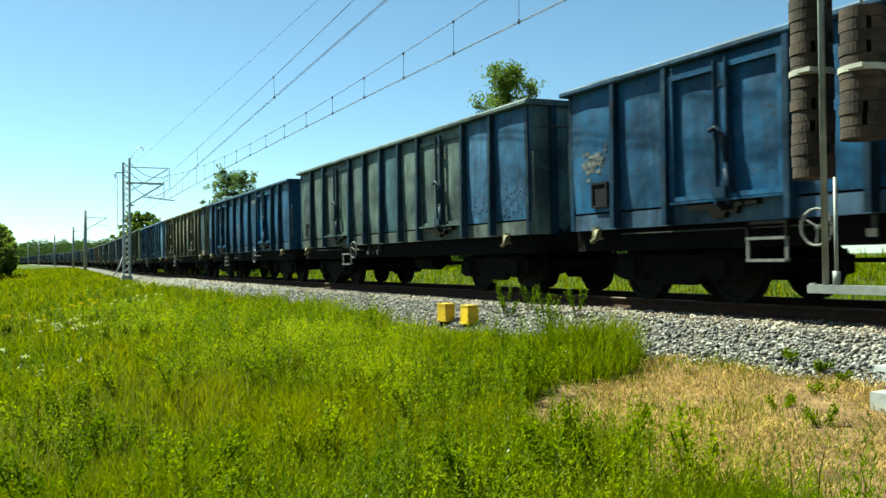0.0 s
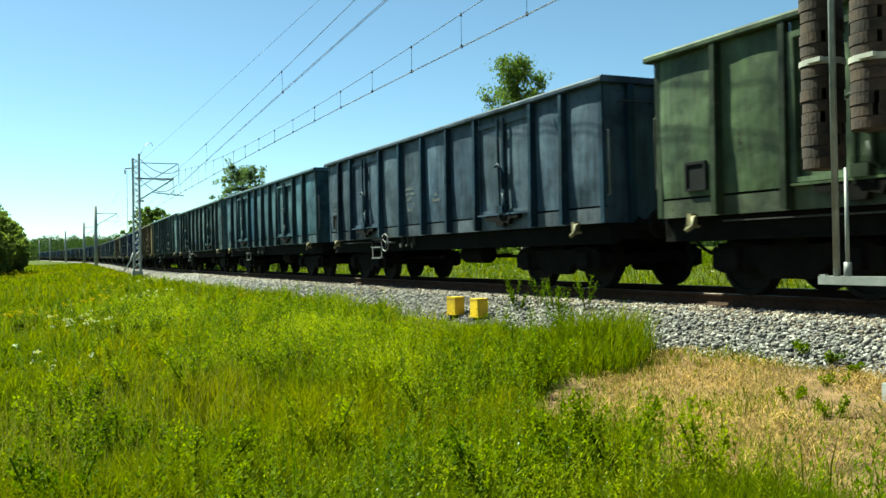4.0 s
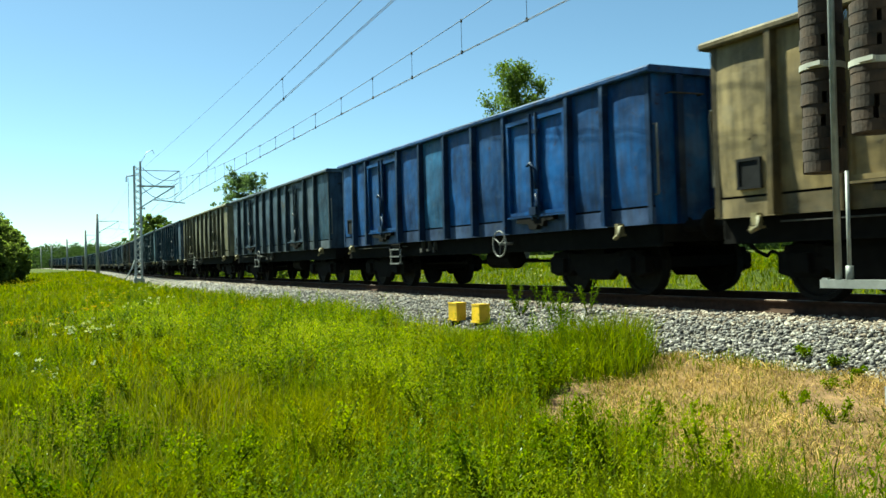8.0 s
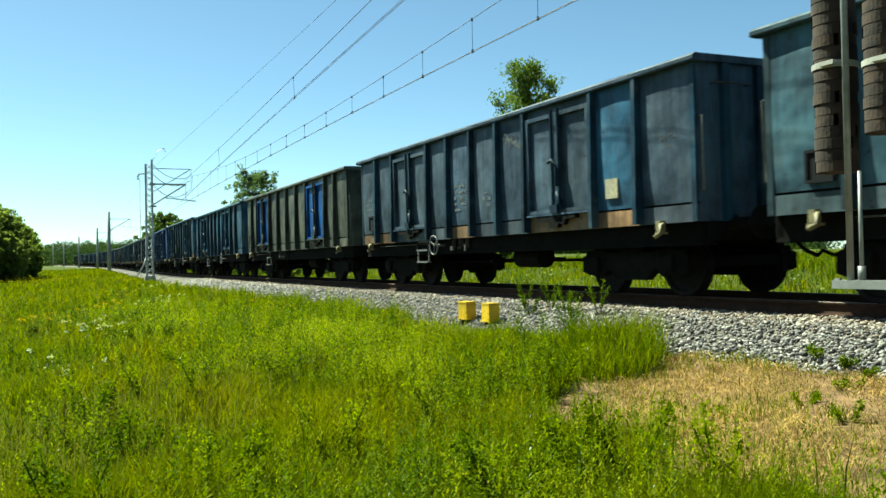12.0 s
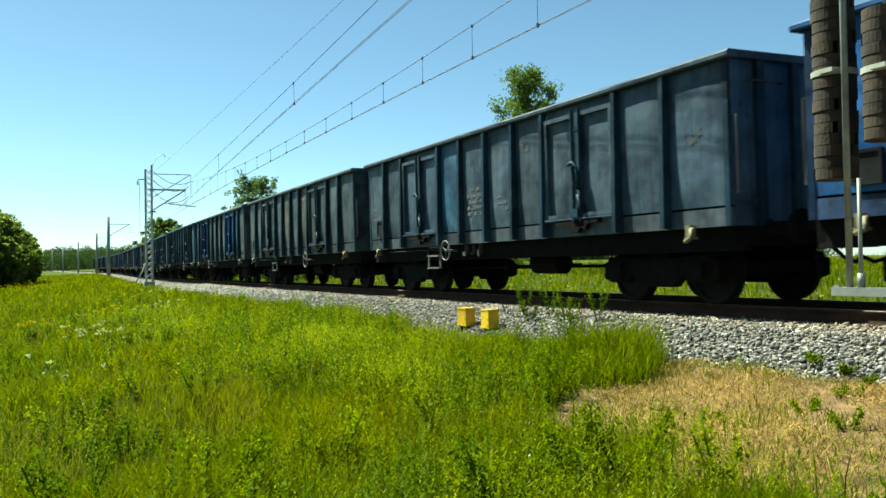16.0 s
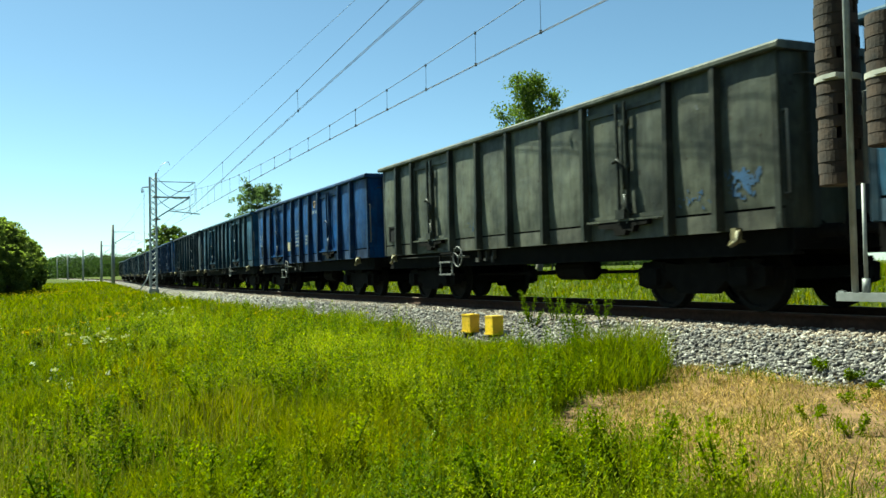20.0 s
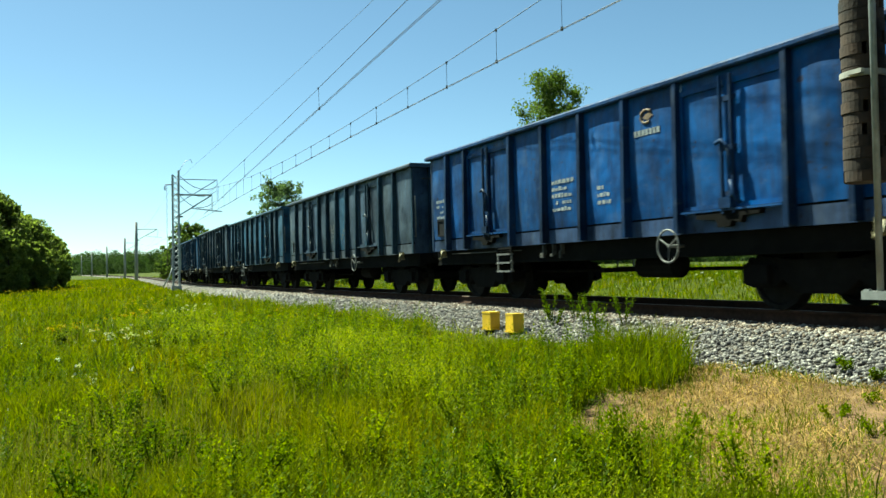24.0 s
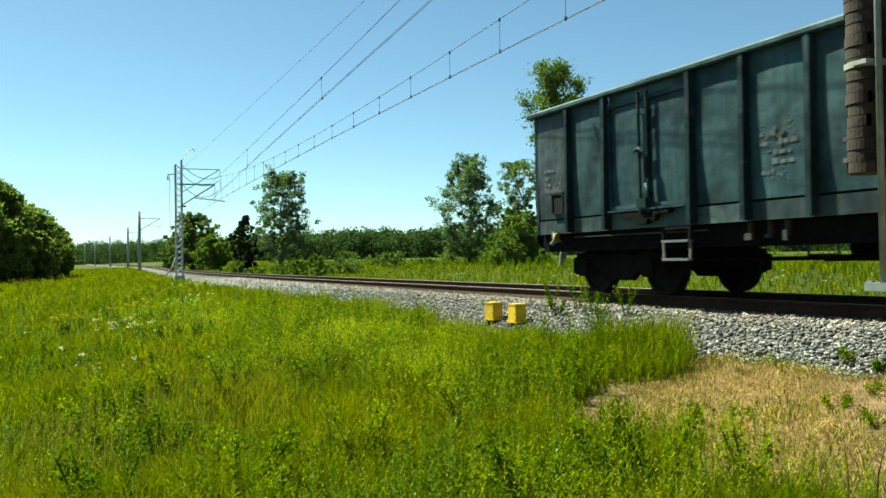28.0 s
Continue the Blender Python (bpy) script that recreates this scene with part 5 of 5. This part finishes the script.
def meadow():
    rng3 = np.random.default_rng(21)
    n = 440000
    r = np.exp(rng3.uniform(math.log(3.6), math.log(200), n))
    az = np.radians(rng3.uniform(33, 97, n))
    x, y = -r * np.sin(az), r * np.cos(az)
    o, _ = offset_of(x, y)
    edge = -2.42 + 0.18 * np.sin(1.7 * x) + 0.12 * np.sin(4.1 * x) - 0.25 * ((x > -12.8) & (x < -9))
    dry = dry_share(x, y)
    edge = np.where((x > -15.5) & (x < -12.6), -2.75, edge)
    keep = (o < edge) & ~((x > -15.2) & (x < -12.4) & (o > -3.2) & (rng3.uniform(size=n) < 0.8)) & ~(dry & (rng3.uniform(size=n) < 0.84 + 0.14 * np.sin(1.9 * x + 0.7) * np.sin(2.3 * y)))
    x, y, r = x[keep], y[keep], r[keep]
    clump = 0.5 + 0.5 * np.clip(wave(x, y, 1.1, 0.7), -1, 1)
    hgt = (0.16 + 0.26 * clump) * rng3.uniform(0.6, 1.25, len(x))
    hgt *= np.where(dry_share(x - 0.3, y + 0.45) | dry_share(x, y), 0.45, 1.0)
    hgt *= np.where(by_boxes(x, y), 0.5, 1.0)
    hgt *= np.where((x < -8.0) & (x > -12.5) & (offset_of(x, y)[0] > -3.6), 1.35, 1.0)
    v, f = blades(x, y, hgt, 0.0068 * np.maximum(1, r / 6) ** 0.85, rng3, 0.95)
    # short grass all round the standpoint
    r = 0.5 + 15 * np.sqrt(rng3.uniform(0, 1, 60000))
    az = np.radians(rng3.uniform(97, 393, 60000))
    x, y = -r * np.sin(az), r * np.cos(az)
    keep = (offset_of(x, y)[0] < -2.7) & ~dry_share(x, y)
    x, y = x[keep], y[keep]
    v2, f2 = blades(x, y, rng3.uniform(0.12, 0.4, len(x)), 0.02, rng3, 0.9)
    v, f = np.concatenate([v, v2]), np.concatenate([f, f2 + len(v)])
    tagged(soup("meadow_grass", v, f, GRASS), "uneven green meadow grass in sunlight", "grass", kind="stuff")
    # beyond the track
    n = 90000
    s = -np.exp(rng3.uniform(math.log(4), math.log(230), n)) + 2
    o = 2.5 + rng3.uniform(0, 1, n) ** 1.6 * 34
    order = np.argsort(line_x)
    x = s
    y = np.interp(s, line_x[order], line_y[order]) + o
    dist = np.hypot(x, y)
    v, f = blades(x, y, rng3.uniform(0.08, 0.3, n), 0.014 * np.maximum(1, dist / 8) ** 0.75, rng3, 0.9)
    tagged(soup("verge_grass", v, f, GRASS), "tall green grass beyond the railway track", "grass", kind="stuff")
    # seed heads over the grass, in drifts
    n = 17000
    r = np.exp(rng3.uniform(math.log(4.2), math.log(60), n))
    az = np.radians(rng3.uniform(38, 97, n))
    x, y = -r * np.sin(az), r * np.cos(az)
    keep = (offset_of(x, y)[0] < -3.2) & ~dry_share(x, y) & (wave(x, y, 0.45, 2.2) + rng3.normal(size=n) * 0.25 > 0.75)
    x, y, r = x[keep], y[keep], r[keep]
    v, f = blades(x, y, rng3.uniform(0.34, 0.6, len(x)), 0.005 * np.maximum(1, r / 6) ** 0.8, rng3, 0.4)
    tagged(soup("seed_grass", v, f, SEED), "drifts of brownish grass seed heads over the meadow", "grass", kind="stuff")
    # thin dark stalks standing over the grass
    n = 520
    r = np.exp(rng3.uniform(math.log(4.4), math.log(22), n))
    az = np.radians(rng3.uniform(36, 90, n))
    x, y = -r * np.sin(az), r * np.cos(az)
    keep = (offset_of(x, y)[0] < -3.3) & ~dry_share(x, y)
    x, y, r = x[keep], y[keep], r[keep]
    v, f = blades(x, y, rng3.uniform(0.40, 0.66, len(x)), 0.009 * np.maximum(1, r / 8), rng3, 0.25)
    tagged(soup("weed_stalks", v, f, WEED), "thin dark weed stalks standing over the meadow grass", "weeds", kind="stuff")
    # bare earth under the straw
    gx, gy = np.meshgrid(np.arange(-9.4, -1.0, 0.08), np.arange(3.6, 8.0, 0.08), indexing="ij")
    on = dry_share(gx, gy) & (offset_of(gx, gy)[0] < -2.6)
    on = on[:-1, :-1] & on[1:, :-1] & on[1:, 1:] & on[:-1, 1:]
    k = np.arange(gx.size).reshape(gx.shape)
    f = np.stack([k[:-1, :-1], k[1:, :-1], k[1:, 1:], k[:-1, 1:]], -1)[on]
    used, f = np.unique(f, return_inverse=True)
    v = np.stack([gx, gy, ground_z(gx, gy) + 0.014], -1).reshape(-1, 3)[used]
    tagged(soup("bare_earth", v, f.reshape(-1, 4), EARTH), "dry bare earth under dead straw", "earth", kind="stuff")
    # dead straw
    n = 120000
    x, y = rng3.uniform(-10, -1.2, n), rng3.uniform(3.5, 7.6, n)
    keep = dry_share(x, y) & (offset_of(x, y)[0] < -2.25)
    x, y = x[keep], y[keep]
    some = wave(x, y, 1.7, 0.4) + rng3.normal(size=len(x)) * 0.5 > -0.45
    x, y = x[some], y[some]
    v, f = blades(x, y, rng3.uniform(0.015, 0.10, len(x)) * rng3.uniform(0.6, 1.8, len(x)), 0.0075, rng3, 3.0)
    tagged(soup("dead_straw", v, f, STRAW), "patch of dry yellow straw beside the ballast", "straw", kind="stuff")


def weeds(name, n, seed, far, label, material=None, big=1.0, spots=(), tufts=0):
    """Leafy herbs in the grass: stems set with pointed leaves."""
    rng3 = np.random.default_rng(seed)
    if far:
        order = np.argsort(line_x)
        x = 2 - np.exp(rng3.uniform(math.log(4), math.log(120), n))
        y = np.interp(x, line_x[order], line_y[order]) + 3.2 + rng3.uniform(0, 1, n) ** 1.5 * 26
        r = np.hypot(x, y)
    elif spots:
        pick = np.array(spots)[rng3.integers(0, len(spots), n)]
        x, y = rng3.normal(pick[:, 0], pick[:, 2]), rng3.normal(pick[:, 1], pick[:, 2] * 0.6)
        if tufts:
            # gathered into bushy plants
            own = rng3.integers(0, tufts, n)
            x, y = x[own] + rng3.normal(size=n) * 0.09, y[own] + rng3.normal(size=n) * 0.09
        keep = (offset_of(x, y)[0] < -3.0) & ~dry_share(x, y) & ~by_boxes(x, y)
        x, y = x[keep], y[keep]
        r = np.hypot(x, y)
    else:
        r = np.exp(rng3.uniform(math.log(3.8), math.log(45), n))
        az = np.radians(rng3.uniform(33, 97, n))
        x, y = -r * np.sin(az), r * np.cos(az)
        o, _ = offset_of(x, y)
        thick = wave(x, y, 0.55, seed % 7 + 0.1) > 0.05
        keep = (o < -3.0) & ~dry_share(x, y) & ~by_boxes(x, y) & (thick | (rng3.uniform(size=n) < 0.15))
        x, y, r = x[keep], y[keep], r[keep]
    per = 30
    h = rng3.uniform(0.22, 0.62, len(x)) * (1.15 if tufts else 1.0)
    z = ground_z(x, y)
    u = np.tile(np.linspace(0.2, 1.0, per), (len(x), 1))
    a = np.arange(per)[None] * 2.4 + rng3.uniform(0, 6, (len(x), 1))
    size = (0.024 + 0.034 * (1.05 - u)) * big * np.maximum(1, r / 9)[:, None] ** 0.7 * rng3.uniform(0.7, 1.3, (len(x), per))
    bx, by = rng3.normal(size=(2, len(x), 1)) * 0.06
    px, py, pz = x[:, None] + bx * u, y[:, None] + by * u, z[:, None] + h[:, None] * u
    dx, dy, dz = np.cos(a) * size, np.sin(a) * size, size * rng3.uniform(0.1, 1.3, a.shape)
    p = np.stack([px, py, pz], -1)
    d = np.stack([dx, dy, dz], -1)
    sidev = np.stack([-np.sin(a), np.cos(a), 0 * a], -1) * (size * 0.2)[..., None]
    v = np.stack([p, p + d * 0.5 + sidev, p + d, p + d * 0.5 - sidev], 2).reshape(-1, 3)
    f = np.arange(len(v)).reshape(-1, 4)
    tagged(soup(name, v, f, material or WEED), label, "weeds", kind="stuff")


def flowers(name, material, spots, label, seed, size=0.02):
    rng3 = np.random.default_rng(seed)
    c = []
    for x, y, spread, count in spots:
        fx, fy = rng3.normal(x, spread, count), rng3.normal(y, spread * 0.5, count)
        fz = ground_z(fx, fy) + rng3.uniform(0.3, 0.55, count)
        c.append(np.stack([fx, fy, fz], -1))
    c = np.concatenate(c)
    v, f = leaf_cloud(c, np.full(len(c), size * 1.5), len(c) * 5, size, rng3, 0.4)
    tagged(soup(name, v, f, material), label, "flowers", kind="stuff")


def stones():
    """Loose broken stones on the near shoulder of the ballast."""
    rng3 = np.random.default_rng(4)
    t = (1 + 5 ** 0.5) / 2
    ico = np.array([(-1, t, 0), (1, t, 0), (-1, -t, 0), (1, -t, 0), (0, -1, t), (0, 1, t), (0, -1, -t), (0, 1, -t), (t, 0, -1), (t, 0, 1), (-t, 0, -1), (-t, 0, 1)], float) / 1.9
    tri = np.array([(0, 11, 5), (0, 5, 1), (0, 1, 7), (0, 7, 10), (0, 10, 11), (1, 5, 9), (5, 11, 4), (11, 10, 2), (10, 7, 6), (7, 1, 8), (3, 9, 4), (3, 4, 2), (3, 2, 6), (3, 6, 8), (3, 8, 9), (4, 9, 5), (2, 4, 11), (6, 2, 10), (8, 6, 7), (9, 8, 1)])
    n = 46000
    s = -4 - 46 * rng3.uniform(0, 1, n) ** 1.7
    o = rng3.uniform(-2.85, -0.86, n)
    order = np.argsort(line_x)
    x = s
    y = np.interp(s, line_x[order], line_y[order]) + o
    z = np.interp(o, (-2.85, -2.72, -2.2, -1.72, -0.9), (-0.66, -0.66, -0.46, -0.22, -0.19)) + rng3.uniform(-0.012, 0.022, n) + CANT * o * 0.9
    size = rng3.uniform(0.012, 0.032, n) * np.maximum(1, -s / 20)
    v = ico[None] * rng3.uniform(0.55, 1.35, (n, 12, 1)) * (size[:, None] * rng3.uniform(0.55, 1.45, (n, 3)) * np.array([1.05, 1.05, 0.78]))[:, None, :]
    a = rng3.uniform(0, 6.28, n)
    ca, sa = np.cos(a)[:, None], np.sin(a)[:, None]
    v = np.stack([v[..., 0] * ca - v[..., 1] * sa, v[..., 0] * sa + v[..., 1] * ca, v[..., 2]], -1)
    v += np.stack([x, y, z], -1)[:, None, :]
    rusty = o + rng3.normal(size=n) * 0.22 > -1.55
    for pick, material, label in ((~rusty, STONE, "loose broken grey ballast stones on the shoulder"), (rusty, STONE_RUSTY, "brownish rust-dusted ballast stones beside the rail")):
        q = v[pick]
        f = (np.arange(len(q))[:, None, None] * 12 + tri[None]).reshape(-1, 3)
        tagged(soup("ballast_stones", q.reshape(-1, 3), f, material), label, "gravel", kind="stuff")


SPOTS = ((-12.9, 4.5, 0.7), (-11.5, 3.6, 0.6), (-11.6, 4.6, 0.6), (-23.1, 3.2, 1.2), (-8.4, 3.6, 0.4))
meadow()
weeds("weed_leaves", 4200, 33, False, "leafy green weeds standing in the meadow", WEED, 0.85)
weeds("light_weeds", 2600, 36, False, "light yellow-green weeds standing in the meadow", WEED_LIGHT, 0.62)
weeds("broad_weeds", 700, 39, False, "broad-leaved dark green weeds in the meadow", WEED, 1.2)
weeds("bright_weeds", 800, 41, False, "patches of bright yellow-green herbs in the meadow", WEED_BRIGHT, 0.85, SPOTS)
weeds("bright_herbs", 1700, 52, False, "bright yellow-green herbs among the meadow grass", WEED_BRIGHT, 0.6)
weeds("yellow_herbs", 420, 58, False, "dense clumps of yellow-green flowering herbs in the meadow", WEED_BRIGHT, 1.0, ((-17.6, 2.65, 0.55), (-12.2, 4.1, 0.5)))
weeds("glossy_weeds", 420, 47, False, "scattered weeds with glossy leaves in the meadow", WEED_GLOSSY, 0.5)
THICKET = ((-12.5, 4.4, 1.6), (-10.2, 3.4, 1.4), (-14.5, 5.0, 1.7), (-8.6, 3.6, 1.0), (-17.5, 4.0, 2.0), (-20, 3.0, 2.5))
weeds("dark_tufts", 700, 43, False, "bushy dark green herbs in the meadow", WEED, 1.1, THICKET, 150)
weeds("light_tufts", 1300, 44, False, "bushy yellow-green herbs in the meadow", WEED_LIGHT, 0.95, THICKET, 170)
weeds("verge_weeds", 2600, 34, True, "leafy green weeds beyond the railway track", WEED, 0.7)
stones()
flowers("yellow_flowers", PETAL_Y, [(-25.7, 2.3, 0.7, 40), (-21.7, 0.3, 0.7, 32), (-37, 3.2, 1.6, 30), (-20, 5, 1.5, 14), (-78, 1.5, 5.0, 260)], "small yellow meadow flowers", 3, 0.03)
flowers("white_flowers", PETAL_W, [(-17.7, 1.5, 0.7, 28), (-25.5, 3.6, 0.8, 40), (-44, 6.6, 1.6, 50), (-12, 0.4, 0.8, 10), (-9, 15, 3.0, 50), (-22, 16, 5.0, 60)], "small white meadow flowers", 5, 0.026)


def tall_weed(x, y, height, seed, label, bushy=1.0, leaf=WEED):
    """A single tall herb: a stem, side stalks and small leaves."""
    rng3 = np.random.default_rng(seed)
    o = float(offset_of(np.array(x), np.array(y))[0])
    z = float(np.interp(o, (-2.72, -2.2, -1.72), (-0.7, -0.46, -0.22))) if o > -2.72 else float(ground_z(x, y))
    t = empty("weed_plant", pose(x, y, z - 0.02))
    bm = bm_new()
    c, r = [], []
    for i in range(4):
        a, k = rng3.uniform(0, 6.28), rng3.uniform(0.7, 1.0)
        foot = Vector((math.cos(a) * 0.03, math.sin(a) * 0.03, 0))
        tip = Vector((math.cos(a) * 0.16 * bushy, math.sin(a) * 0.16 * bushy, height * k))
        mid = foot.lerp(tip, 0.5) + Vector((0, 0, 0.05 * height))
        bent(bm, [foot, mid, tip], 0.006, 5)
        for u in np.linspace(0.25, 1.0, 8):
            p = foot.lerp(mid, u * 2) if u < 0.5 else mid.lerp(tip, u * 2 - 1)
            c.append(tuple(p))
            r.append(0.035 * bushy)
    part("stem", bm, WEED, t)
    v, f = leaf_cloud(np.array(c), np.array(r), int(330 * bushy ** 1.6), 0.0145, rng3, 1.0)
    soup("foliage", v, f, leaf, t)
    return tagged(t, label, "weed", "tall weeds by the track")


for i, (x, y, hgt) in enumerate(((-12.7, 7.85, 0.6), (-12.0, 7.9, 0.5), (-11.4, 7.8, 0.42), (-10.7, 7.9, 0.5), (-12.3, 7.7, 0.35), (-6.3, 7.4, 0.13), (-5.9, 7.3, 0.10), (-5.5, 7.15, 0.10))):
    tall_weed(x, y, hgt, 200 + i, "tall thin green weed growing in the ballast")
for i, (x, y, hgt) in enumerate(((-9.75, 6.75, 0.75), (-9.5, 6.6, 0.55), (-8.3, 4.6, 0.5), (-7.6, 4.2, 0.42))):
    tall_weed(x, y, hgt, 220 + i, "bushy dark green weed at the edge of the straw", 1.6)
for i, (x, y, hgt) in enumerate(((-4.49, 5.6, 0.2), (-5.18, 5.92, 0.15), (-5.3, 6.6, 0.12), (-5.42, 5.26, 0.08))):
    tall_weed(x, y, hgt, 240 + i, "small green weed in the dead straw", 0.8, WEED_LIGHT)


wrng = random.Random(17)
for i in range(34):
    d = math.exp(wrng.uniform(math.log(4.6), math.log(16)))
    x, y = place(wrng.uniform(42, 88), d)
    o = float(offset_of(np.array(x), np.array(y))[0])
    if o < -3.4 and not dry_share(np.array(x), np.array(y)):
        tall_weed(x, y, wrng.uniform(0.38, 0.62), 300 + i, "bushy green weed standing out of the meadow grass", wrng.uniform(1.4, 2.3), (WEED_LIGHT, WEED_BRIGHT, WEED)[i % 3])


# ---- sleepers, last ----
bm = bm_new()
prism(bm, [(-0.15, -0.36), (0.15, -0.36), (0.11, -0.176), (-0.11, -0.176)], "y", -1.3, 1.3)
first_sleeper = part("sleeper", bm, SLEEPER, track_thing)
first_sleeper.matrix_basis = on_track(4.0)
for i in range(1, 190):
    ob = first_sleeper.copy()
    scene.collection.objects.link(ob)
    ob.matrix_basis = on_track(4.0 - 0.6 * i)

motions()
